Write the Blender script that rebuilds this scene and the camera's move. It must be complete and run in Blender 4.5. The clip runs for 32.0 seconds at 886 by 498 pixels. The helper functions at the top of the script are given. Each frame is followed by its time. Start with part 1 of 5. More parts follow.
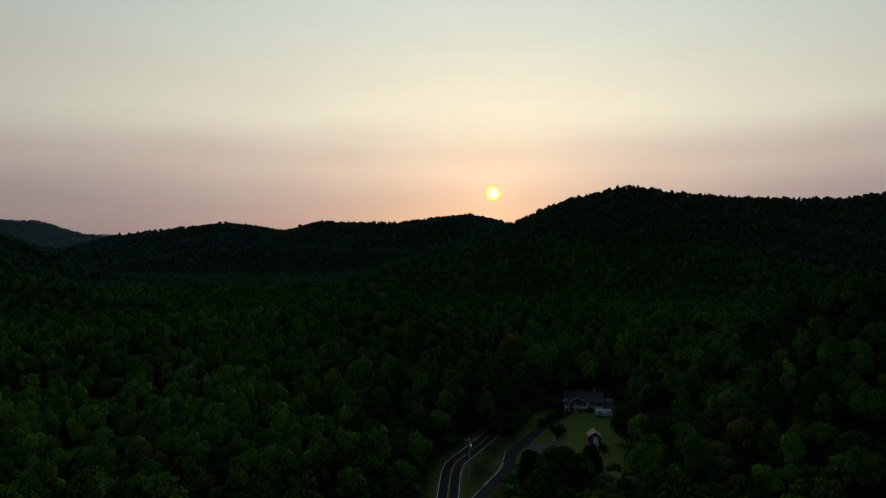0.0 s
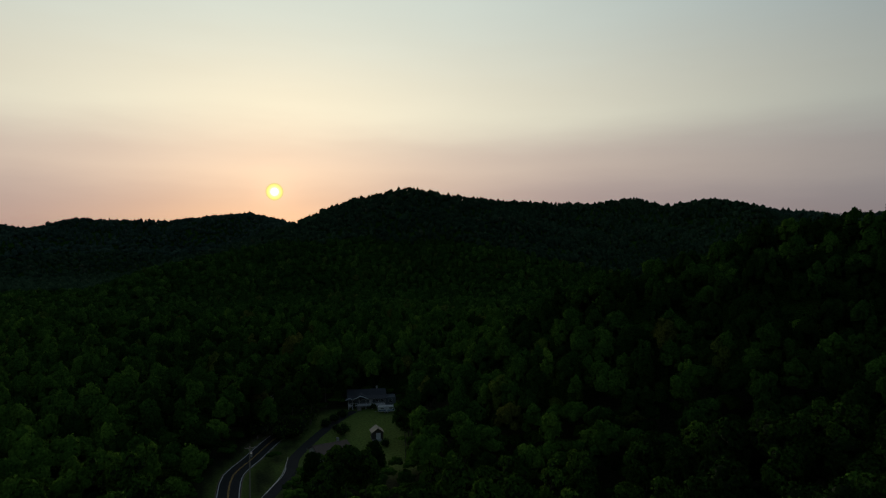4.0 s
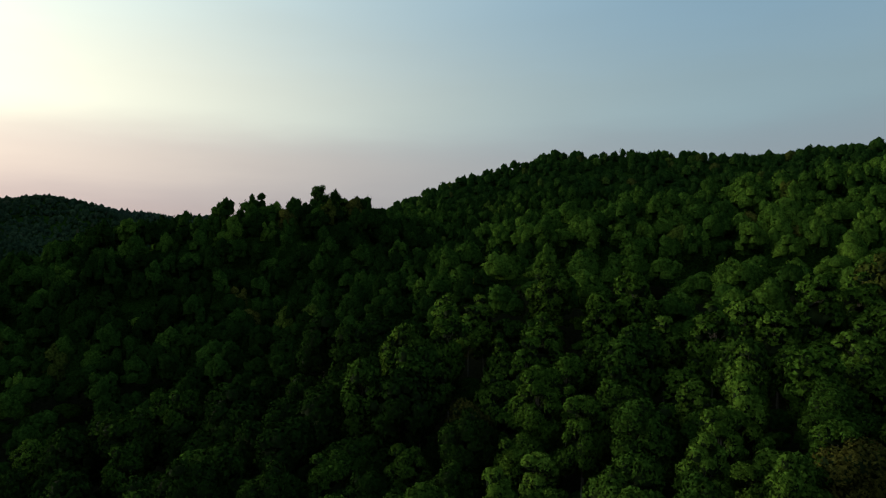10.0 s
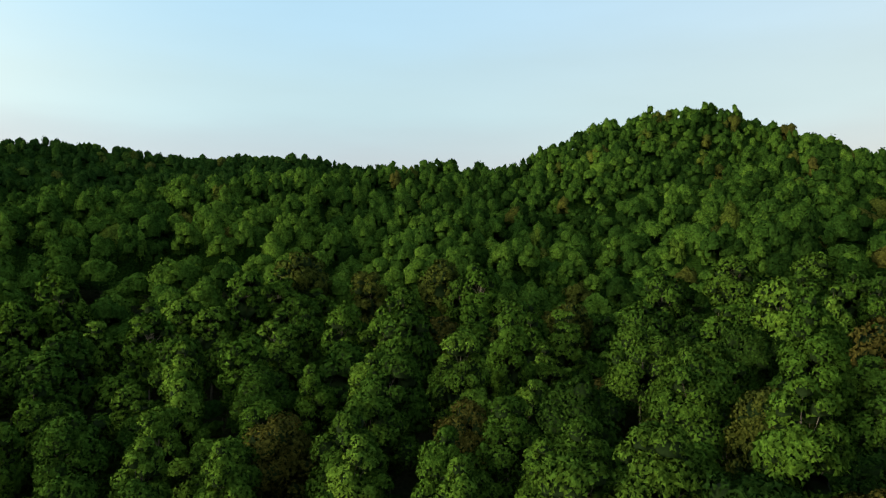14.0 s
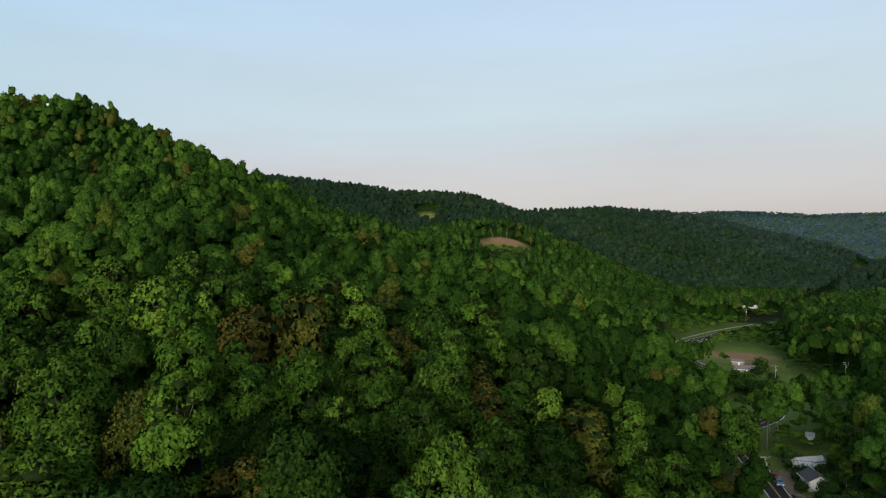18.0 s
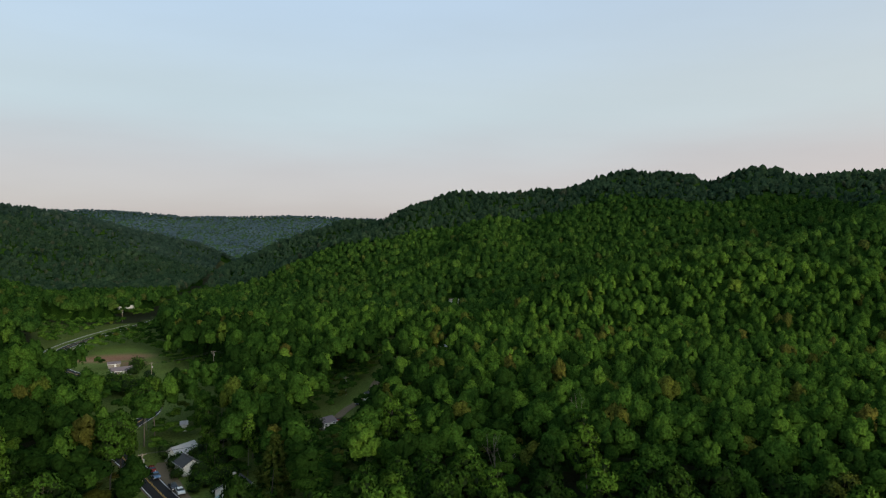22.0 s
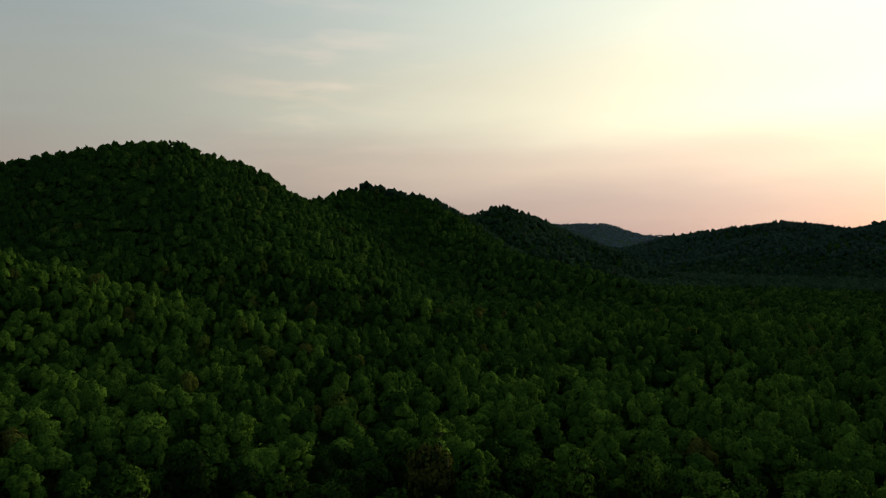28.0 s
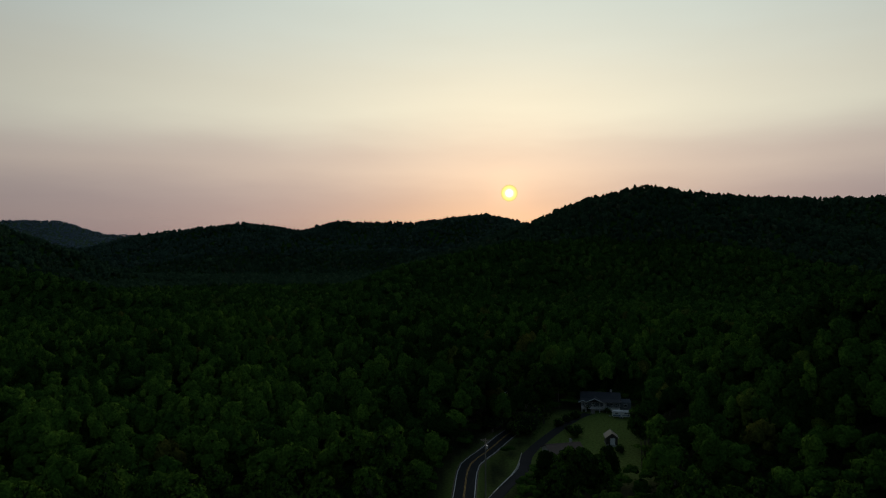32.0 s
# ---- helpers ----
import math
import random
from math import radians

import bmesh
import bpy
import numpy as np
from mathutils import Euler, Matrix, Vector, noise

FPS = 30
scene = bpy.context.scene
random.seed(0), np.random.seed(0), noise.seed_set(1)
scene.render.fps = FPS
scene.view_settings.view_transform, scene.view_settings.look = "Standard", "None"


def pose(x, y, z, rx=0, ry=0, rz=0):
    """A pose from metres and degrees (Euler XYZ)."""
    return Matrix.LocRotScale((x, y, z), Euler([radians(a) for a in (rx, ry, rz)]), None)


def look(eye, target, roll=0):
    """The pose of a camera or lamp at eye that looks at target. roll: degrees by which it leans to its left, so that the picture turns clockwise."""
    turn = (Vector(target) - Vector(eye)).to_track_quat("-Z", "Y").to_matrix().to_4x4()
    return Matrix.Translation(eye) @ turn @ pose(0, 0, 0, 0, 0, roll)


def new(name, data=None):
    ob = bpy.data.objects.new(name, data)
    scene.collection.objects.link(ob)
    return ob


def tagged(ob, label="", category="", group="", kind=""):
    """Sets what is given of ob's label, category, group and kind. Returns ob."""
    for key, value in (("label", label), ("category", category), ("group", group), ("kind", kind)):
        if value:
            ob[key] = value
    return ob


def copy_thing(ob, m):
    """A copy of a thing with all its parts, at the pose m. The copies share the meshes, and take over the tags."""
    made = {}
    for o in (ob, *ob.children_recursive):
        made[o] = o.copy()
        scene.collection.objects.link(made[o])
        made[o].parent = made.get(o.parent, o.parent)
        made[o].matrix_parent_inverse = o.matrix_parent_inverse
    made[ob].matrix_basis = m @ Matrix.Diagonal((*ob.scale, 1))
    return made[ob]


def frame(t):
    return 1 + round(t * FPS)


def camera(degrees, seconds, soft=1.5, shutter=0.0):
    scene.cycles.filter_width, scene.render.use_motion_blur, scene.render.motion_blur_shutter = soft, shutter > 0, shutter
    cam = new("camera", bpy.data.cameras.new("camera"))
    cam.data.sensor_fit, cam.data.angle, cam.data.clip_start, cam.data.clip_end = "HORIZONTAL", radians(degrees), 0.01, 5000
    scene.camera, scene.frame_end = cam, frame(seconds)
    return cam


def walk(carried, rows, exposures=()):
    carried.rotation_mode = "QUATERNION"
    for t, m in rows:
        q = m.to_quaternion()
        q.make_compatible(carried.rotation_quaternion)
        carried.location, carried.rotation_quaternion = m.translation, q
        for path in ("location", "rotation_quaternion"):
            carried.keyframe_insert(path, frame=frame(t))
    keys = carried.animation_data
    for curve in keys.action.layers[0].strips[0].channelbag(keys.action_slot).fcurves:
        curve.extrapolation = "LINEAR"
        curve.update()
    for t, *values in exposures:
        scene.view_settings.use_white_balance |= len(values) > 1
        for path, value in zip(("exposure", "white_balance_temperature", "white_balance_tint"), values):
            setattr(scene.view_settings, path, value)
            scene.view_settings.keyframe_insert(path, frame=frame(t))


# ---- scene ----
cam = camera(67.9, 32.0, 1.25)
YAW = ((0, 0), (0.5, -1.65), (1, -3.59), (1.5, -5.74), (2, -7.98), (2.5, -10.23), (4.5, -22.11), (5, -25.76), (5.5, -29.6), (6, -33.75),
       (6.5, -38.34), (7, -43.03), (7.5, -47.83), (8, -52.52), (8.5, -57.41), (9, -62.1), (9.5, -67.01), (10, -72.03), (10.5, -77.04), (11, -82.15),
       (11.5, -87.76), (12, -93.38), (12.5, -99.49), (13, -105.8), (13.5, -112.1), (14, -118.4), (14.5, -124.8), (16.5, -151), (17, -157.88), (17.5, -164.06))
YAW += ((18, -169.04), (18.5, -174.42), (19, -180.6), (19.5, -186.76), (20, -193.12), (20.5, -199.59), (21, -206.05), (21.5, -212.81), (22, -219.78), (22.5, -226.74),
        (23, -233.9), (23.5, -241.15), (24, -248.8), (24.5, -256.75), (25, -264.5), (25.5, -272.87), (27.5, -306.23), (28, -314.5), (28.5, -323), (29, -331.15),
        (29.5, -338.8), (30, -344.6), (30.5, -347), (31, -351.5), (31.5, -355.4), (32, -358.6))
PITCH = -0.4
walk(cam, [(t, pose(0, 0, 65.0, 90 + PITCH, 0, a)) for t, a in YAW],
     ((0, -1.38, 6500, 10), (2.5, -1.38, 6500, 10), (6, -1.27, 6500, 9), (9, -0.62, 6500, 7), (11, -0.04, 7000, 7), (13, 0.57, 7200, 7), (14.5, 0.73, 7150, 9), (17, 0.6, 6750, 13), (22, 0.45, 6750, 13),
      (25, 0.51, 7200, 9), (28, -0.5, 7400, 9), (30, -1.38, 6700, 10), (32, -1.38, 6500, 10)))

# ---- light: a hazy evening sky and a low, weak sun ----
SUN_BEARING, SUN_HEIGHT = 4.33, 4.43
world = bpy.data.worlds.new("evening_sky")
scene.world = world
world.use_nodes = True
wn, wl = world.node_tree.nodes, world.node_tree.links
wn.clear()


def wnode(kind, **inputs):
    n = wn.new(kind)
    for k, v in inputs.items():
        n.inputs[int(k[1:])].default_value = v
    return n


def ramp(nodes, fac, stops, links, interpolation="EASE"):
    n = nodes.new("ShaderNodeValToRGB")
    n.color_ramp.interpolation = interpolation
    e = n.color_ramp.elements
    while len(e) < len(stops):
        e.new(0.5)
    for k, (p, c) in zip(e, stops):
        k.position, k.color = p, (*c, 1)
    links.new(fac, n.inputs[0])
    return n.outputs[0]


def sky():
    b, h = radians(SUN_BEARING), radians(SUN_HEIGHT)
    sun = (math.sin(b) * math.cos(h), math.cos(b) * math.cos(h), math.sin(h))
    out = wn.new("ShaderNodeOutputWorld")
    bg = wn.new("ShaderNodeBackground")
    wl.new(bg.outputs[0], out.inputs[0])
    coord = wn.new("ShaderNodeTexCoord").outputs["Generated"]
    xyz = wn.new("ShaderNodeSeparateXYZ")
    wl.new(coord, xyz.inputs[0])
    # thin streaks of haze that lie level
    squash = wn.new("ShaderNodeVectorMath")
    squash.operation = "MULTIPLY"
    squash.inputs[1].default_value = (1.6, 1.6, 9.0)
    wl.new(coord, squash.inputs[0])
    cloud = wn.new("ShaderNodeTexNoise")
    cloud.inputs["Scale"].default_value, cloud.inputs["Detail"].default_value = 1.6, 5.0
    wl.new(squash.outputs[0], cloud.inputs["Vector"])
    lift = wn.new("ShaderNodeMath")
    lift.operation = "MULTIPLY_ADD"
    lift.inputs[1].default_value, lift.inputs[2].default_value = 0.05, -0.025
    wl.new(cloud.outputs[0], lift.inputs[0])
    height = wn.new("ShaderNodeMath")
    height.operation = "ADD"
    wl.new(xyz.outputs[2], height.inputs[0])
    wl.new(lift.outputs[0], height.inputs[1])
    away = ramp(wn, height.outputs[0], ((0, (0.50, 0.48, 0.53)), (0.09, (0.57, 0.57, 0.63)), (0.20, (0.57, 0.70, 0.78)), (0.36, (0.55, 0.73, 0.92)),
                                        (1.0, (0.22, 0.33, 0.48))), wl)
    glow = ramp(wn, height.outputs[0], ((0, (0.21, 0.115, 0.15)), (0.05, (0.26, 0.155, 0.185)), (0.12, (0.60, 0.44, 0.345)), (0.20, (0.92, 0.82, 0.58)),
                                        (0.36, (0.84, 0.86, 0.66)), (0.62, (0.92, 0.96, 0.84)), (1.0, (0.5, 0.54, 0.52))), wl)
    band = ramp(wn, height.outputs[0], ((0, (0.40, 0.26, 0.18)), (0.08, (0.52, 0.36, 0.20)), (0.18, (0.42, 0.32, 0.14)), (0.34, (0.06, 0.06, 0.02)), (1.0, (0.0, 0.0, 0.0))), wl)
    dot = wn.new("ShaderNodeVectorMath")
    dot.operation = "DOT_PRODUCT"
    dot.inputs[1].default_value = sun
    wl.new(coord, dot.inputs[0])
    half = wn.new("ShaderNodeMath")
    half.operation = "MULTIPLY_ADD"
    half.inputs[1].default_value, half.inputs[2].default_value = 0.5, 0.5
    wl.new(dot.outputs["Value"], half.inputs[0])
    # at right angles to the sun the sky is a deeper blue
    square = wn.new("ShaderNodeMath")
    square.operation = "MULTIPLY"
    wl.new(dot.outputs["Value"], square.inputs[0])
    wl.new(dot.outputs["Value"], square.inputs[1])
    across = wn.new("ShaderNodeMath")
    across.operation = "SUBTRACT"
    across.inputs[0].default_value = 1.0
    wl.new(square.outputs[0], across.inputs[1])
    deeper = wn.new("ShaderNodeVectorMath")
    deeper.operation = "SCALE"
    deeper.inputs[0].default_value = (-0.09, -0.02, 0.04)
    side = wn.new("ShaderNodeVectorMath")
    side.operation = "DOT_PRODUCT"
    side.inputs[1].default_value = (0.97, 0.17, 0.25)
    wl.new(coord, side.inputs[0])
    east = wn.new("ShaderNodeMath")
    east.operation = "ADD"
    east.inputs[1].default_value = 0.55
    wl.new(side.outputs["Value"], east.inputs[0])
    lean = wn.new("ShaderNodeMath")
    lean.operation = "MULTIPLY"
    wl.new(across.outputs[0], lean.inputs[0])
    wl.new(east.outputs[0], lean.inputs[1])
    wl.new(lean.outputs[0], deeper.inputs["Scale"])
    first = wn.new("ShaderNodeVectorMath")
    first.operation = "ADD"
    wl.new(away, first.inputs[0])
    wl.new(deeper.outputs[0], first.inputs[1])
    total = first.outputs[0]
    for power, gain, tint in ((5.5, 2.88, glow), (1.7, 0.50, band), (200.0, 0.08, (1.0, 0.50, 0.34)), (5000.0, 0.50, (1.0, 0.46, 0.24))):
        p = wn.new("ShaderNodeMath")
        p.operation = "POWER"
        p.inputs[1].default_value = power
        wl.new(half.outputs[0], p.inputs[0])
        g = wn.new("ShaderNodeMath")
        g.operation = "MULTIPLY"
        g.inputs[1].default_value = gain
        wl.new(p.outputs[0], g.inputs[0])
        m = wn.new("ShaderNodeVectorMath")
        m.operation = "SCALE"
        if isinstance(tint, tuple):
            m.inputs[0].default_value = tint
        else:
            wl.new(tint, m.inputs[0])
        wl.new(g.outputs[0], m.inputs["Scale"])
        a = wn.new("ShaderNodeVectorMath")
        a.operation = "ADD"
        wl.new(total, a.inputs[0])
        wl.new(m.outputs[0], a.inputs[1])
        total = a.outputs[0]
    nishita = wn.new("ShaderNodeTexSky")
    nishita.sky_type, nishita.sun_disc = "NISHITA", False
    nishita.sun_elevation, nishita.sun_rotation = h, b
    nishita.air_density, nishita.dust_density, nishita.ozone_density, nishita.altitude = 1.0, 1.5, 1.5, 300
    m = wn.new("ShaderNodeVectorMath")
    m.operation = "SCALE"
    m.inputs["Scale"].default_value = 0.05
    wl.new(nishita.outputs[0], m.inputs[0])
    a = wn.new("ShaderNodeVectorMath")
    a.operation = "ADD"
    wl.new(total, a.inputs[0])
    wl.new(m.outputs[0], a.inputs[1])
    # one thin pink cloud over the western hills
    wb, wh = radians(304), radians(13.5)
    near = wn.new("ShaderNodeVectorMath")
    near.operation = "DOT_PRODUCT"
    near.inputs[1].default_value = (math.sin(wb) * math.cos(wh), math.cos(wb) * math.cos(wh), math.sin(wh))
    wl.new(coord, near.inputs[0])
    power = wn.new("ShaderNodeMath")
    power.operation = "POWER"
    power.inputs[1].default_value = 110.0
    wl.new(near.outputs["Value"], power.inputs[0])
    wisps = wn.new("ShaderNodeTexNoise")
    wisps.inputs["Scale"].default_value, wisps.inputs["Detail"].default_value = 4.5, 7.0
    wl.new(squash.outputs[0], wisps.inputs["Vector"])
    thick = ramp(wn, wisps.outputs[0], ((0.42, (0.0, 0.0, 0.0)), (0.75, (0.34, 0.17, 0.12))), wl)
    wisp = wn.new("ShaderNodeVectorMath")
    wisp.operation = "SCALE"
    wl.new(thick, wisp.inputs[0])
    wl.new(power.outputs[0], wisp.inputs["Scale"])
    with_cloud = wn.new("ShaderNodeVectorMath")
    with_cloud.operation = "ADD"
    wl.new(a.outputs[0], with_cloud.inputs[0])
    wl.new(wisp.outputs[0], with_cloud.inputs[1])
    a = with_cloud
    veil = wn.new("ShaderNodeMath")
    veil.operation = "MULTIPLY_ADD"
    veil.inputs[1].default_value, veil.inputs[2].default_value = 0.12, 0.94
    wl.new(cloud.outputs[0], veil.inputs[0])
    streaked = wn.new("ShaderNodeVectorMath")
    streaked.operation = "SCALE"
    wl.new(a.outputs[0], streaked.inputs[0])
    wl.new(veil.outputs[0], streaked.inputs["Scale"])
    wl.new(streaked.outputs[0], bg.inputs[0])
    bg.inputs[1].default_value = 0.6


sky()
lamp = bpy.data.lights.new("sun_light", "SUN")
lamp.energy, lamp.angle, lamp.color = 2.6, radians(16.0), (1.0, 0.90, 0.72)
sun_light = new("sun_light", lamp)
sun_light.matrix_world = look((0, 0, 0), (-math.sin(radians(SUN_BEARING)), -math.cos(radians(SUN_BEARING)), -math.tan(radians(9))))
# ---- the land: ridge lines given as bearing (degrees clockwise from +y), distance and height of the crest ----
EYE_Z = 65.0
RIDGES = []
RIDGES.append((0.35, (-40, 3600, 160), (-36, 3600, 159), (-31.8, 3600, 160), (-29.3, 3600, 98), (-24, 3500, 90), (-16, 3500, 60)))
RIDGES.append((0.30, (-30, 1500, 20), (-26, 1450, 68), (-23.4, 1400, 76), (-18.3, 1400, 92), (-12.8, 1400, 75), (-10.4, 1400, 95),
               (-4.1, 1400, 95), (2.3, 1400, 112), (4.7, 1300, 89)))
RIDGES.append((0.36, (4.7, 1300, 89), (7.6, 1100, 80), (12.4, 1000, 119), (15.7, 1000, 133), (19.7, 1000, 121), (23.5, 1050, 117),
               (27.9, 1100, 115), (31.3, 1150, 118), (34.1, 1150, 125), (36.5, 1150, 111), (40, 1150, 122), (43.7, 1200, 110),
               (48.4, 1300, 100), (56, 1400, 105)))
RIDGES.append((0.42, (12, 1000, 115), (4.2, 760, 48), (-2.2, 660, 34), (-6, 610, 22), (-11, 560, 4)))
RIDGES.append((0.55, (14, 205, 4), (21, 228, 18), (29, 240, 26), (34.5, 248, 38), (46, 262, 55), (54, 275, 63.5), (61, 285, 70), (66, 340, 61), (70, 420, 72)))
RIDGES.append((0.50, (66, 480, 56), (70.6, 500, 80), (75, 515, 106), (80.7, 530, 120), (88.9, 540, 120), (96.6, 540, 114), (104.9, 560, 121),
               (110, 560, 113), (120, 560, 100)))
RIDGES.append((0.38, (80, 150, 14), (82, 225, 61), (95.6, 250, 69), (108, 300, 79), (117, 370, 89), (120, 395, 82)))
RIDGES.append((0.60, (119.4, 385, 78), (122, 395, 83), (128, 400, 96), (132.5, 400, 118), (135.5, 400, 124), (139.3, 400, 123),
               (143.6, 390, 108), (151, 370, 69), (157, 350, 58), (163, 340, 54), (170, 330, 40), (176, 330, 25), (182, 330, 3)))
RIDGES.append((0.36, (146, 1100, 160), (156, 1100, 158), (160.7, 1100, 148), (164.5, 1100, 138), (169.9, 1100, 135), (172.5, 1120, 103),
               (176, 1150, 108), (182.2, 1200, 115), (187, 1300, 110), (190.4, 1400, 100), (196, 1450, 66), (201.4, 1500, 10)))
RIDGES.append((0.42, (168, 645, 68), (173, 668, 75), (177, 700, 46), (184, 720, 18)))
RIDGES.append((0.35, (184, 3300, 200), (192.8, 3300, 202), (197.8, 3300, 180), (206.7, 3300, 190), (212, 3300, 178), (220, 3300, 175)))
RIDGES.append((0.42, (201, 880, 6), (205, 940, 40), (211, 1000, 84), (216, 950, 80), (220.7, 900, 121), (225, 900, 117), (228.6, 900, 123),
               (232.7, 900, 121), (234.8, 900, 144), (238.6, 900, 140), (241.6, 900, 117), (245.1, 900, 144), (248, 900, 129),
               (256, 900, 133), (262, 850, 135)))
RIDGES.append((0.60, (256.4, 760, 110), (260.9, 730, 144), (265, 730, 142), (274.8, 730, 133), (280.9, 730, 125), (284, 720, 134),
               (288, 700, 144), (292, 680, 146), (296.3, 690, 132), (301.9, 740, 93), (307.9, 800, 121), (311.4, 830, 112), (313.8, 860, 95),
               (316.3, 900, 76), (319.5, 950, 104), (323, 1000, 84), (328, 990, 48), (332, 970, 16), (338, 900, -4)))
RIDGES.append((0.52, (263, 700, 130), (267.5, 500, 72), (275, 425, 55), (283, 370, 38), (290, 335, 25), (297, 310, 16), (311, 290, 3), (324, 285, -6)))
RIDGES.append((0.36, (86, 92, 12), (100, 80, 19), (112, 76, 22), (124, 78, 20), (131, 96, 10)))
RIDGES.append((0.40, (100, 80, 19), (102, 275, 70)))
RIDGES.append((0.40, (118, 77, 22), (117, 370, 88)))
RIDGES.append((0.36, (140, 92, 16), (147, 74, 26), (156, 72, 26), (166, 78, 22), (176, 100, 10)))
RIDGES.append((0.42, (147, 74, 26), (146, 380, 97)))
RIDGES.append((0.40, (160, 76, 25), (160, 345, 58)))
RIDGES.append((0.38, (168, 84, 19), (170, 330, 38)))
RIDGES.append((0.48, (226, 400, 2), (232, 430, 25), (241, 480, 47), (250, 520, 60), (257, 650, 97)))

# ribs that run down from the crests
RIDGES.append((0.55, (291.5, 660, 138), (293, 600, 112), (297, 500, 58), (303.6, 430, 31), (310.4, 385, 16), (316.8, 350, 4)))
RIDGES.append((0.52, (312, 790, 108), (319, 650, 44), (327.5, 590, 24), (335.5, 540, 8)))
RIDGES.append((0.48, (224, 800, 90), (223, 660, 52), (216.5, 600, 26), (210.5, 560, 11), (203.5, 520, 0)))

SURVEY = ((0, 24, 33, 50, 60, 115, 125, 156, 190, 210, 240, 262, 300, 360), (0, 0.1, 0.45, 0.9, 1.1, 1.2, 0.95, 0.8, 0.7, 0.57, 0.42, 0.3, 0.1, 0))


def polar(bearing, distance):
    """A place on the plan, with the small error of the bearings put right."""
    a = radians(bearing + float(np.interp(bearing % 360, *SURVEY)))
    return distance * math.sin(a), distance * math.cos(a)


ROAD = ((-10, 470), (-8, 400), (-1, 345), (4.6, 290), (6.0, 258), (5.4, 239), (3.9, 222), (2.4, 206), (1.0, 194), (0.6, 181), (0.4, 168),
        (-0.5, 148), (-7, 108), (-28, 66), (-80, 34), (-145, 60), (-160, 120), (197.6, 166), (195.5, 190), (194.1, 209), (192.9, 225), (192.6, 243), (193.6, 258), (195.2, 277), (195, 310),
        (192, 350), (189, 395), (188.9, 465), (191.7, 528), (194, 575), (197, 680), (199, 900), (201, 1400))
DRIVE = ((0.8, 150), (4.2, 178), (5.5, 190), (6, 205), (8, 228), (10, 250), (11, 258))
LANE = ((208.4, 228), (209.4, 240), (211, 262), (213, 285), (213.3, 305), (216, 400), (218, 480))
# open ground without trees: bearing, distance, radius
CLEARINGS = ((11.5, 245, 16), (10.5, 226, 14), (11.5, 208, 13), (13.2, 222, 8), (13, 200, 10), (14.4, 196, 8), (9, 206, 11), (13.8, 262, 10),
             (14.4, 246, 8), (6.5, 196, 6), (198, 213, 12), (198.5, 199, 9), (201.5, 180, 9), (200, 170, 9), (196, 188, 10), (198.5, 228, 8),
             (209, 234, 8), (210.5, 246, 7), (213, 277, 9), (193, 368, 18), (192.3, 415, 24), (196, 352, 20), (197.6, 350, 14), (199.5, 356, 9))
CLEARINGS += ((205, 225, 4), (208, 228, 5), (193, 440, 16), (194.5, 390, 14), (173.6, 644, 15), (174.5, 646, 11), (172.5, 640, 13), (166.8, 1010, 18),
             (178.1, 432, 10), (0.8, 157, 7), (0.7, 145, 6), (198.6, 163, 5), (197.6, 160, 5), (199.4, 153, 5), (195.0, 182, 4), (195.3, 172, 4),
             (194.7, 191, 3), (14.6, 225, 7), (15.0, 238, 6))

# the dark gully on the hill
CLEARINGS += ((136.2, 84, 4), (136.4, 94, 4.5), (136.6, 105, 4.5), (136.8, 117, 4.5), (137.0, 130, 4))
# low growth without tall trees: bearing, distance, radius
THICKETS = ((223.9, 156, 7), (224.1, 145, 7), (205.0, 158, 6), (203.7, 155, 7), (205.4, 147, 8), (204.4, 150, 8), (204.6, 137, 7), (0.9, 150, 9),
             (1.3, 126, 9), (1.0, 104, 9), (3.5, 166, 9), (9.0, 182, 13), (12, 184, 13), (10.5, 166, 10), (13.5, 172, 8), (195.8, 150, 13),
             (199, 152, 13), (202.0, 168, 9), (196, 130, 12), (199.5, 131, 9), (208.5, 210, 10), (209.5, 190, 8), (211.5, 232, 8), (193.4, 335, 16))
THICKETS += ((195.5, 322, 18), (192, 318, 14), (197.5, 330, 13), (199.6, 335, 9), (3.2, 184, 7), (195, 262, 13), (197, 266, 10), (198.3, 300, 12),
             (188.5, 375, 14), (187.5, 400, 12), (186.5, 430, 12), (191.5, 380, 12), (189, 345, 12), (191.8, 345, 10), (191, 295, 12), (193.5, 285, 12),
             (196, 288, 12), (190, 445, 18), (188.5, 425, 16), (190, 400, 15), (187.5, 450, 14), (191.5, 470, 16), (191.5, 500, 14), (193, 545, 16))
THICKETS += ((190, 350, 10), (194, 480, 14), (195, 560, 14), (193.8, 660, 18), (218.9, 312, 12), (219.2, 375, 12), (219.6, 485, 12), (220.4, 555, 12),
             (173.4, 606, 20), (172.3, 602, 16), (174.6, 606, 18), (173.4, 580, 16), (166.8, 985, 16), (178.1, 410, 10), (178.1, 392, 8))
# the same as stretches between two bearings and two distances
LOW_STRETCHES = ((5.0, 14.8, 125, 196), (0.0, 5.5, 96, 182), (358.4, 360, 96, 164), (191.3, 201.8, 264, 348), (187.7, 196.6, 345, 462), (188.2, 196.6, 455, 602), (198.1, 201.6, 345, 366), (208.3, 212.2, 132, 232), (209.7, 213.9, 194, 302), (218.6, 219.9, 285, 330), (219.0, 220.3, 350, 390))
